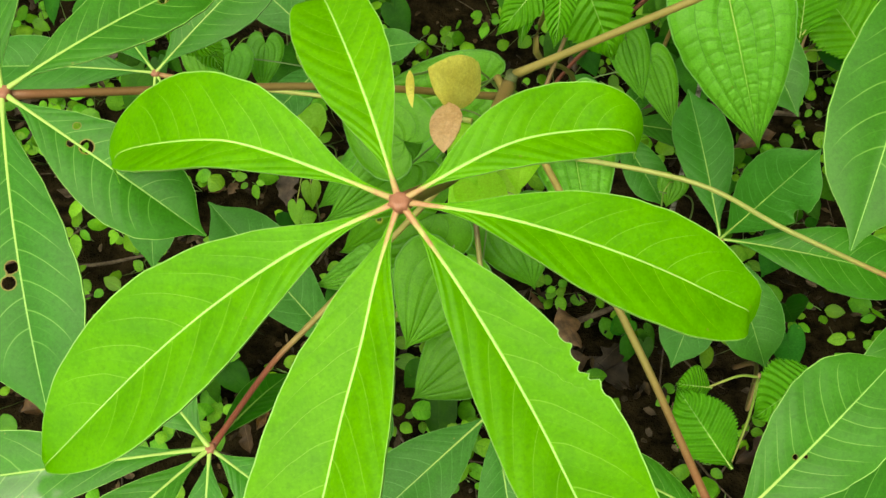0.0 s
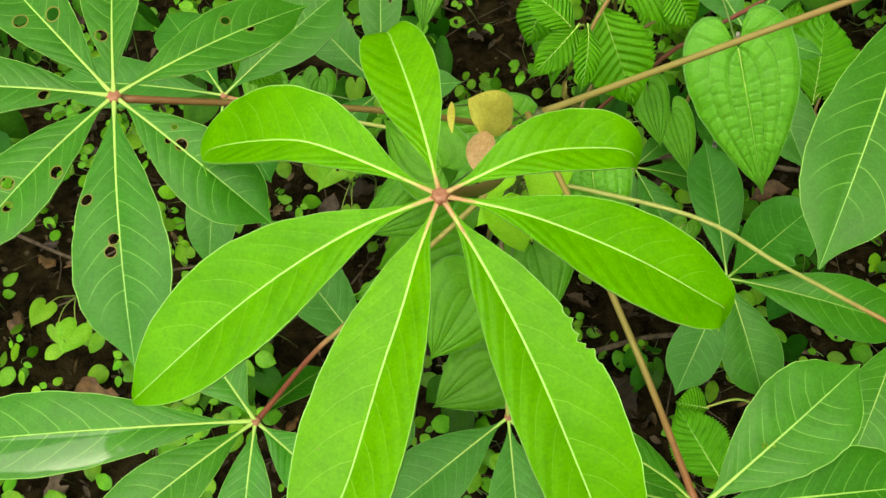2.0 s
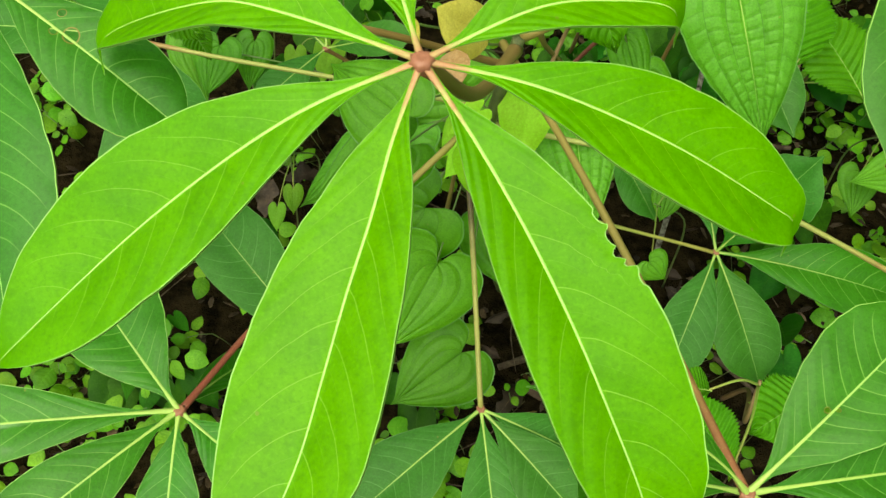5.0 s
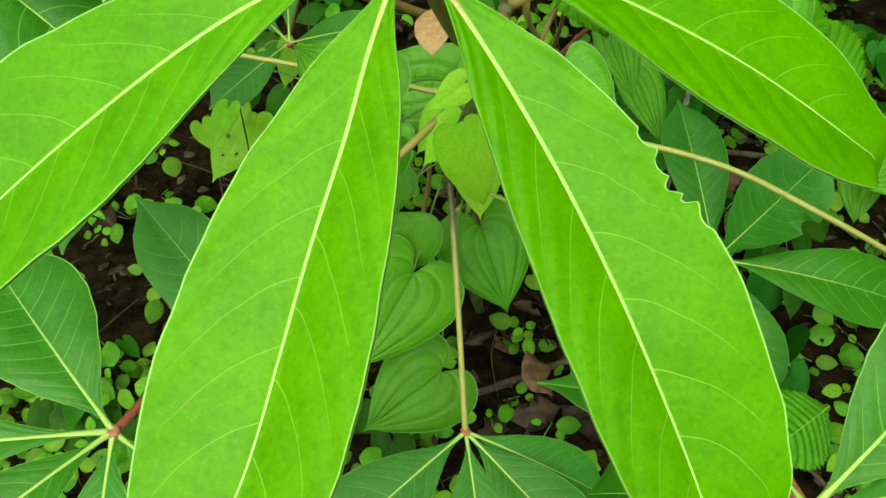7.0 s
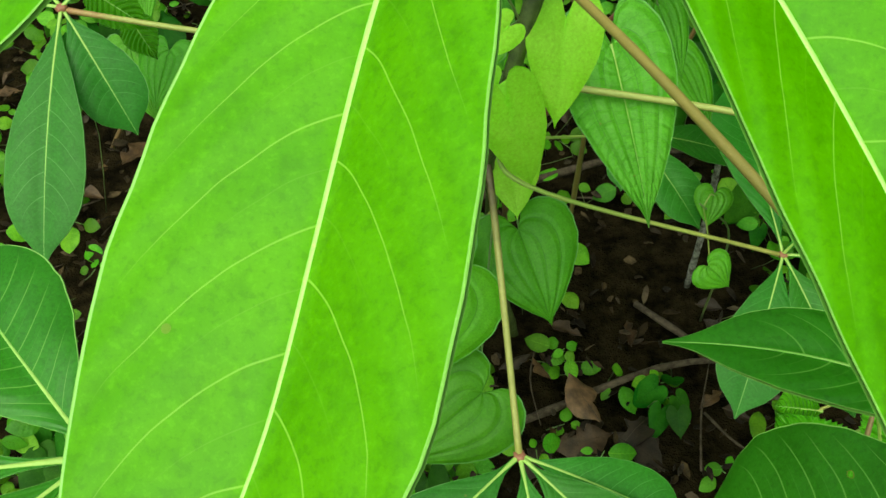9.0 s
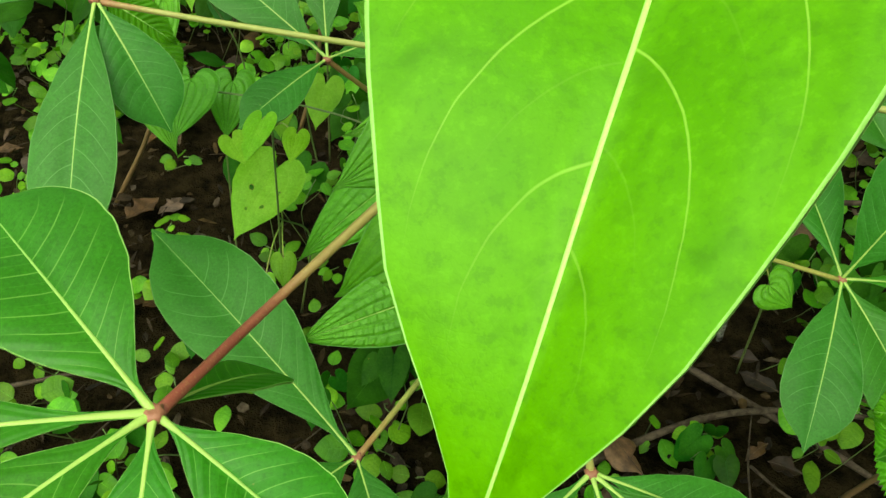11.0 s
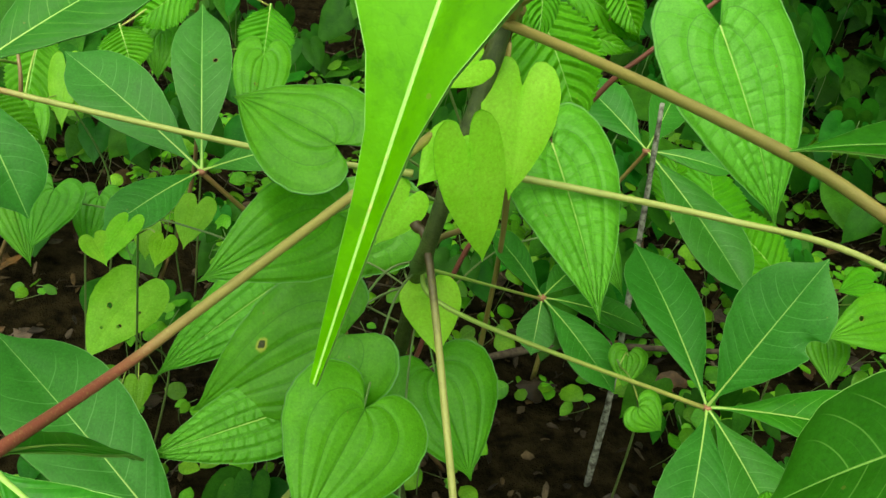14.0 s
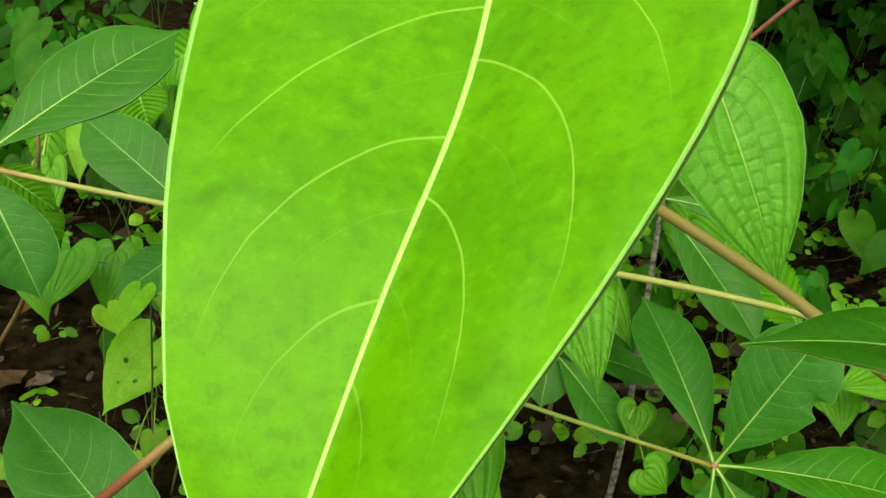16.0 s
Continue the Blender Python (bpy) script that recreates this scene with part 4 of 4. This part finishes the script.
vr = random.Random(21)
for base, tip, width, kind in HEART_LEAVES:
    base, tip = np.array(base), np.array(tip)
    ax = unit(tip - base)
    face = np.array((0.0, -0.62, 0.62)) + np.array((vr.uniform(-.2, .2), vr.uniform(-.1, .1), vr.uniform(-.1, .1)))
    holes = ((.45, .42, .042),) if kind == "heart_spot" else ()
    mat = "spotted" if kind == "heart_spot" else kind
    flush = kind in ("orange", "pink")
    m = blade(base, tip, face, width / 2, width / 2, arch=0.07, fold=.28, curl=.34, shape=ROUND if flush else HEART, nu=48, nv=9, wave=.035, rng=vr, lobes=0.0 if flush else 1.0, holes=holes, rib=.0006, rim=.0003, droop=.25)
    root = near_point(VINE_LINE, base)
    bend = (root + base) / 2 + np.array((0, 0.035, 0.0)) * min(1.0, np.linalg.norm(root - base) / 0.1)
    stalk = tube([root, bend, base + ax * .004], 0.0009, 0.0008, sides=6, steps=12)
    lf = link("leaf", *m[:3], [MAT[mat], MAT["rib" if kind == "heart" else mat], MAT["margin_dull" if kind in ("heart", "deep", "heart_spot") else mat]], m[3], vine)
    link("leaf_stalk", *stalk[:3], [MAT["shoot"]], stalk[3], lf)
    tagged(lf, {"deep": "smooth deep green heart leaf", "heart": "quilted green heart leaf", "heart_spot": "deep green heart leaf with one brown haloed spot", "young": "young yellow-green heart leaf",
                "orange": "flushed orange-yellow young leaf", "pink": "pinkish unfolding young leaf"}[kind])

# ---- small heart-leaved seedlings on the soil ----
def heart_seedling(leaves, seed):
    rng = random.Random(seed)
    mid = sum(np.array(b) for b, _, _, _, _ in leaves) / len(leaves)
    foot = mid + np.array((rng.uniform(-.02, .02), .04, -mid[2]))
    sd = thing("heart_leaf_seedling", tuple(foot), "small seedling with thin-stalked heart-shaped leaves on the soil", "seedling", "heart-leaved seedlings")
    foot = foot + np.array((rng.uniform(-.06, .06), rng.uniform(.03, .08), 0))
    line = [tuple(foot), tuple((foot + mid) / 2 + np.array((rng.uniform(-.03, .03), .035, .02))), tuple(mid + np.array((0, .035, -.01)))]
    st = tube(line, 0.0012, 0.0008, sides=6, steps=14)
    link("stem", *st[:3], [MAT["shoot"]], st[3], sd)
    for base, tip, width, holes, look_of in leaves:
        base, tip = np.array(base), np.array(tip)
        m = blade(base, tip, (rng.uniform(-.2, .2), -.5, .8), width / 2, width / 2, arch=.06, fold=.25, curl=.3, shape=HEART, nu=60 if holes else 30, nv=12 if holes else 6, wave=.04, rng=rng, lobes=1.0, holes=holes, rib=.0004, rim=.0003, droop=.2)
        lf = link("leaf", *m[:3], [MAT[look_of]] * 3, m[3], sd)
        root = near_point(line, base)
        sk = tube([root, (root + base) / 2 + np.array((0, 0, .006)), base + unit(tip - base) * .002], 0.0007, 0.0005, sides=5, steps=8)
        link("leaf_stalk", *sk[:3], [MAT["petiole_green"]], sk[3], lf)


for k, leaves in enumerate(SEEDLING_LEAVES):
    heart_seedling(leaves, 60 + k)


# ---- pleated saw-edged shrub ----
def pleated_shrub(foot, leaves, seed, leader=None, curled=()):
    rng = random.Random(seed)
    sh = thing("pleated_shrub", foot, "low shrub with bright pleated saw-edged leaves", "shrub", "pleated shrubs")
    bases = sorted((np.array(b) for b, _, _ in leaves), key=lambda q: q[2])
    heart_of = sum(bases) / len(bases) + np.array((0, 0.01, -0.03))
    line = [np.array(foot, float), (np.array(foot) * .55 + heart_of * .45) + np.array((.02, .02, 0)), heart_of, heart_of + np.array((0.0, 0.01, .05))]
    st = tube(line, 0.0028, 0.0014, steps=24)
    link("stem", *st[:3], [MAT["vine"]], st[3], sh)
    for base, tip, width in leaves:
        base, tip = np.array(base), np.array(tip)
        m = blade(base, tip, (rng.uniform(-.2, .2), -.5, .8), width / 2, width / 2, arch=.10, fold=.25, curl=.25, shape=OVAL, nu=58, nv=6, wave=.02, rng=rng, pleats=12, teeth=.10, rib=.0008, rim=.0003)
        lf = link("leaf", *m[:3], [MAT["pleated"], MAT["rib"], MAT["pleated"]], m[3], sh)
        root = near_point([tuple(q) for q in line], base)
        stalk = tube([root, (root + base) / 2 + np.array((0, 0, .012)), base + unit(tip - base) * .003], 0.0012, 0.0009, sides=6, steps=10)
        link("leaf_stalk", *stalk[:3], [MAT["petiole_green"]], stalk[3], lf)
    if leader:
        ld = tube(leader, 0.0024, 0.0017, steps=20, kinks=5)
        link("branch", *ld[:3], [MAT["petiole_tan"]], ld[3], sh)
        for base, tip, width in curled:
            base, tip = np.array(base), np.array(tip)
            m = blade(base, tip, (rng.uniform(-.3, .3), -.4, .8), width / 2, width / 2, arch=.34, fold=.5, curl=.5, shape=OVAL, nu=40, nv=5, wave=.05, rng=rng, rib=.0009, rim=.0003, side_bow=rng.uniform(-.12, .12))
            lf = link("leaf", *m[:3], [MAT["pleated"], MAT["rib"], MAT["pleated"]], m[3], sh)
            tagged(lf, "curled glossy unfolding young leaf")
            root = near_point(leader, base)
            sk = tube([root, (root + base) / 2 + np.array((0, 0, .006)), base + unit(tip - base) * .003], 0.0012, 0.0009, sides=6, steps=10)
            link("leaf_stalk", *sk[:3], [MAT["petiole_green"]], sk[3], lf)


pleated_shrub((0.12, 0.98, 0.0), PLEATED_LEAVES[0:6], 4, LEADER, CURLED_LEAVES)
pleated_shrub((0.52, 1.05, 0.0), [PLEATED_LEAVES[k] for k in (6, 7, 17)], 5)
pleated_shrub((-0.22, 1.02, 0.0), PLEATED_LEAVES[8:12], 6)
pleated_shrub((-0.42, 0.92, 0.0), [PLEATED_LEAVES[k] for k in (12, 13, 18)], 8)
pleated_shrub((0.30, 0.50, 0.0), PLEATED_LEAVES[14:17], 7)

# ---- a thin red stem leaning among the leaves ----
red_stem = thing("sapling", RED_STEM[0], "thin bare wine-red sapling stem leaning among the leaves", "sapling")
rs = tube(RED_STEM, 0.0021, 0.0015, steps=40, kinks=4)
link("stem", *rs[:3], [MAT["wine"]], rs[3], red_stem)

# ---- undergrowth, litter and sticks ----
CLEARINGS = ((-0.60, 0.60, 0.14), (-0.18, 0.69, 0.08), (0.21, 0.66, 0.12), (0.28, 0.55, 0.12), (0.02, 1.25, 0.14), (-0.30, 0.88, 0.10), (-0.33, 1.0, 0.12), (0.72, 1.16, 0.12))


def openness(x, y):
    o = 1.0
    for cx, cy, r in CLEARINGS:
        d = math.hypot(x - cx, y - cy) / r
        o = min(o, max(0.06, min(1.0, (d - .55) / .6)))
    return o * (0.55 + 0.9 * max(0.0, 0.5 + noise.noise((x * 4.1, y * 4.1, 7))))


def undergrowth(name, label, seed, count, xr, yr, zr, size, shape, mat, lobes, upright, power=1.0):
    rng = random.Random(seed)
    V, F, S, C = [], [], [], []
    made = tries = 0
    while made < count and tries < count * 6:
        tries += 1
        x, y = rng.uniform(*xr), yr[0] + (yr[1] - yr[0]) * rng.random() ** power
        if rng.random() > openness(x, y):
            continue
        z0 = zr[0] + (zr[1] - zr[0]) * rng.random() ** 1.6
        leaves = rng.randint(3, 6)
        spin = rng.uniform(0, 6.28)
        for i in range(leaves):
            a = spin + 2.4 * i + rng.uniform(-.4, .4)
            L = size * (.5 + .9 * rng.random() ** 1.5)
            d = np.array((math.cos(a), math.sin(a), 0))
            drop = rng.uniform(-.7, .25) - upright
            b = np.array((x, y, z0)) + d * L * rng.uniform(.15, .9) + np.array((0, 0, rng.uniform(-.25, .25) * L))
            tip = b + unit(d + np.array((0, 0, drop))) * L
            face = np.array((rng.uniform(-.3, .3), rng.uniform(-.6, .1), 1.0))
            if shape is ROUND:
                tip = b + unit(d + np.array((0, -.2, drop))) * L
                face = np.array((rng.uniform(-.5, .5), -.55 + rng.uniform(-.3, .3), .8))
            if upright > .4:
                tip = b + unit(.55 * d + np.array((0, -.35, -.75))) * L
                face = np.array((rng.uniform(-.5, .5), -.8 + rng.uniform(-.3, .3), .7))
            w = L * (rng.uniform(.36, .46) if lobes else rng.uniform(.30, .44) if shape is ROUND else rng.uniform(.24, .36))
            v, f, s, c = blade(b, tip, face, w, w, arch=rng.uniform(.02, .16), fold=.25, curl=.3, shape=shape, nu=14 if lobes else 11, nv=3, wave=.05, rng=rng, lobes=lobes, rib=.0005 if L < .05 else .0008, rim=.0003)
            o = len(V)
            V += v
            F += [tuple(i2 + o for i2 in q) for q in f]
            S += [0] * len(s)
            C += c
        V0, F0, S0, C0 = tube([(x + rng.uniform(-.04, .04), y + rng.uniform(0, .05), -.01), (x + rng.uniform(-.02, .02), y + rng.uniform(-.01, .02), z0 * .6), (x, y, z0)], .0006, .0005, sides=4, steps=3)
        o = len(V)
        V += V0
        F += [tuple(i2 + o for i2 in q) for q in F0]
        S += [1] * len(F0)
        C += C0
        made += 1
    ob = link(name, V, F, S, [MAT[mat], MAT["shoot"]], C)
    return tagged(ob, label, "undergrowth", kind="stuff")


undergrowth("creeping_undergrowth", "small round-leaved bright creepers covering the soil", 31, 1250, (-1.1, 1.1), (0.15, 1.7), (0.012, 0.10), 0.022, ROUND, "creeper", 0.0, 0.0)
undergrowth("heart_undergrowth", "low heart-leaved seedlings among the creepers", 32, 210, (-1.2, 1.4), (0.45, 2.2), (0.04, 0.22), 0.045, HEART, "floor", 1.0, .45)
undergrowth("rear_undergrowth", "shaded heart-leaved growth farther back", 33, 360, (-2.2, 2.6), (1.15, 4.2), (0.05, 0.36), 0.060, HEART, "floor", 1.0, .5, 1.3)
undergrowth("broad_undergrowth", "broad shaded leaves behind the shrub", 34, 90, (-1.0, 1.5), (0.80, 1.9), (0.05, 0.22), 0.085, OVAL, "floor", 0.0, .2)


def simple_leaf(base, tip, face, w):
    """A small arched leaf for growth far from the path."""
    base, tip = np.asarray(base), np.asarray(tip)
    axis = tip - base
    side = unit(np.cross(axis, face))
    up = unit(np.cross(side, axis)) * np.linalg.norm(axis)
    verts, faces, coords = [], [], []
    for k, (q, r) in enumerate(((0, .1), (.18, .62), (.4, 1.0), (.62, .92), (.84, .48), (1, .02))):
        c = base + axis * q + up * .4 * q * (1 - q)
        for v in (-1, 0, 1):
            verts.append(c + side * v * r * w + up * .05 * abs(v) * r)
            coords.append((q, v, 9))
    for k in range(5):
        for j in range(2):
            a = 3 * k + j
            faces.append((a, a + 1, a + 4, a + 3))
    return verts, faces, [0] * len(faces), coords


def thicket(name, label, seed, count, xr, yr, top, size):
    rng = random.Random(seed)
    parts = []
    for _ in range(count):
        p = np.array((rng.uniform(*xr), rng.uniform(*yr), top * rng.random()))
        d = unit((rng.uniform(-1, 1), rng.uniform(-1.2, .6), rng.uniform(-.9, .1)))
        L = size * rng.uniform(.6, 1.3)
        parts.append(simple_leaf(p, p + d * L, (rng.uniform(-.5, .5), -.6, .9), L * rng.uniform(.26, .36)))
    m = joined(parts)
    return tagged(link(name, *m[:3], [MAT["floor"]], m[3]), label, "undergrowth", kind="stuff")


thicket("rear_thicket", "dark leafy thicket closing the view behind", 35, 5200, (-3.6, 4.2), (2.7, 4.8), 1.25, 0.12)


def outside(p):
    return abs(p[0] - .1) > 1.15 or p[1] < -.25


def surrounding_growth():
    rng = random.Random(36)
    parts = []
    while len(parts) < 9000:
        r, ang = 1.0 + 4.2 * rng.random() ** .8, rng.uniform(0, 6.28)
        p = np.array((r * math.cos(ang), .3 + r * math.sin(ang), .03 + .25 * rng.random() ** 1.5))
        if not outside(p) or p[1] > 2.6 or noise.noise((p[0] * 1.7, p[1] * 1.7, 4)) < -.22:
            continue
        d = unit((rng.uniform(-1, 1), rng.uniform(-1, 1), rng.uniform(-.5, .2)))
        L = rng.uniform(.05, .13)
        parts.append(simple_leaf(p, p + d * L, (rng.uniform(-.4, .4), rng.uniform(-.4, .4), 1), L * rng.uniform(.26, .38)))
    m = joined(parts)
    return tagged(link("surrounding_growth", *m[:3], [MAT["floor"]], m[3]), "low leafy growth round about on the forest floor", "undergrowth", kind="stuff")


surrounding_growth()


def unseen_shade_tree(foot, seed):
    """A tree added out of view; its crown keeps the growth below it in shade."""
    rng = random.Random(seed)
    tree = thing("unseen_shade_tree", foot, "broad-leaved forest tree overhanging the thicket", "tree", "trees behind")
    f = np.array(foot)
    tr = tube([f, f + (0.05, 0, .9), f + (0, -.1, 2.0)], .07, .045, sides=12, steps=14)
    link("trunk", *tr[:3], [MAT["twig"]], tr[3], tree)
    for k in range(6):
        a = 2 * math.pi * k / 6 + rng.uniform(-.3, .3)
        e = f + np.array((2.0 * math.cos(a), 2.0 * math.sin(a), rng.uniform(1.7, 2.3)))
        b = tube([f + (0, -.06, 1.4 + .1 * k), (f + e) / 2 + (0, 0, 1.0), e], .025, .006, sides=8, steps=12)
        link("limb", *b[:3], [MAT["twig"]], b[3], tree)
    parts = []
    for _ in range(3600):
        a, r = rng.uniform(0, 6.28), 2.8 * rng.random() ** .5
        p = f + np.array((r * math.cos(a), r * math.sin(a), rng.uniform(1.55, 2.35) - .12 * r))
        d = unit((math.cos(a) + rng.uniform(-.8, .8), math.sin(a) + rng.uniform(-.8, .8), rng.uniform(-.7, .1)))
        L = rng.uniform(.20, .36)
        parts.append(simple_leaf(p, p + d * L, (rng.uniform(-.4, .4), rng.uniform(-.4, .4), 1), L * .27))
    c = joined(parts)
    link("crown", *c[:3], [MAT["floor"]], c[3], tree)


# trees added outside the view to darken the growth behind
unseen_shade_tree((2.95, 2.45, 0.0), 51)
unseen_shade_tree((-4.9, 4.6, 0.0), 52)
unseen_shade_tree((0.6, 5.6, 0.0), 53)
unseen_shade_tree((4.9, 6.4, 0.0), 55)
unseen_shade_tree((1.7, 4.3, 0.0), 57)


def litter():
    rng = random.Random(41)
    V, F, S = [], [], []
    for _ in range(11000):
        x, y = rng.uniform(-1.4, 1.5), rng.uniform(-.1, 2.2)
        L, W = rng.uniform(.005, .020), rng.uniform(.002, .008)
        a, tl, z = rng.uniform(0, 6.28), rng.uniform(-.5, .5), rng.uniform(0.0, .022)
        z += 0.03 * noise.noise((x * 3, y * 3, 0)) + 0.012 * noise.noise((x * 14, y * 14, 3))
        d, e = np.array((math.cos(a), math.sin(a), tl)), np.array((-math.sin(a), math.cos(a), rng.uniform(-.6, .6)))
        o = len(V)
        p = np.array((x, y, z))
        th = np.array((0, 0, -.0012))
        ring = [p - d * L / 2, p - d * L * .2 + e * W / 2, p + d * L * .25 + e * W * .4, p + d * L / 2, p + d * L * .2 - e * W / 2 + (0, 0, .003), p - d * L * .3 - e * W * .4]
        V += ring + [q + th for q in ring]
        F += [tuple(range(o, o + 6)), tuple(range(o + 11, o + 5, -1))] + [(o + i, o + 6 + i, o + 6 + (i + 1) % 6, o + (i + 1) % 6) for i in range(6)]
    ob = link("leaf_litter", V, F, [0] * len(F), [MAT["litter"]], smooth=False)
    return tagged(ob, "brown rotting leaf and bark litter", "litter", kind="stuff")


litter()


def dead_leaves():
    rng = random.Random(43)
    parts = []
    for _ in range(420):
        x, y = rng.uniform(-1.1, 1.2), rng.uniform(.1, 1.9)
        z = 0.03 * noise.noise((x * 3, y * 3, 0)) + 0.012 * noise.noise((x * 14, y * 14, 3)) + rng.uniform(.004, .02)
        a, L = rng.uniform(0, 6.28), rng.uniform(.022, .06)
        p, d = np.array((x, y, z)), np.array((math.cos(a), math.sin(a), rng.uniform(-.25, .25)))
        w = L * rng.uniform(.2, .36)
        bites = tuple((rng.uniform(.2, .8), rng.choice((-1, 1)), rng.uniform(.2, .7), rng.uniform(.05, .14)) for _ in range(3))
        m = blade(p, p + d * L, (rng.uniform(-.6, .6), rng.uniform(-.6, .6), 1), w, w * rng.uniform(.6, 1.1), arch=rng.uniform(-.1, .25), fold=rng.uniform(-.3, .6), curl=rng.uniform(-.5, .5), shape=OVAL, nu=14, nv=3, wave=.12, rng=rng, bites=bites, rib=.0005)
        parts.append((m[0], m[1], [0] * len(m[2]), m[3]))
    m = joined(parts)
    return tagged(link("dead_leaves", *m[:3], [MAT["dead"]], m[3]), "curled brown dead leaves lying on the soil", "litter", kind="stuff")


dead_leaves()


def twigs():
    rng = random.Random(44)
    parts = []
    for _ in range(260):
        x, y, a, L = rng.uniform(-1.1, 1.2), rng.uniform(.1, 1.9), rng.uniform(0, 6.28), rng.uniform(.04, .20)
        z = 0.03 * noise.noise((x * 3, y * 3, 0)) + 0.012 * noise.noise((x * 14, y * 14, 3)) + rng.uniform(.002, .02)
        p, d = np.array((x, y, z)), np.array((math.cos(a), math.sin(a), rng.uniform(-.08, .15)))
        side = np.array((-d[1], d[0], 0)) * rng.uniform(-.1, .1)
        parts.append(tube([p, p + d * L * .5 + side * L, p + d * L], rng.uniform(.0006, .0018), .0005, sides=5, steps=8, kinks=3))
    m = joined(parts)
    return tagged(link("fallen_twigs", *m[:3], [MAT["rotten"]], m[3]), "thin brown dead twigs strewn on the soil", "litter", kind="stuff")


twigs()


def stick(points, r, label, mat="rotten"):
    m = tube(points, r, r * .6, sides=7, steps=22, kinks=6)
    ob = link("stick", *m[:3], [MAT[mat]], m[3])
    return tagged(ob, label, "stick", "fallen sticks")


stick([(0.245, 0.70, -.01), (0.24, 0.69, .12), (0.235, 0.70, .26), (0.228, .71, .40)], .0035, "pale mottled dead stick standing in the soil", "twig")
stick([(0.05, 0.52, .01), (0.22, 0.58, .02), (0.40, 0.57, .015)], .004, "brown fallen stick on the soil")
stick([(-0.75, 0.70, .015), (-0.52, 0.62, .02), (-0.38, 0.64, .02)], .003, "thin fallen twig on the soil")
stick([(0.18, 0.66, .012), (0.33, 0.50, .02), (0.42, 0.38, .012)], .0035, "brown fallen stick on the soil")
stick([(0.02, 0.80, .03), (0.22, 0.84, .06), (0.40, 0.80, .09)], .005, "dark fallen branch among the leaves")
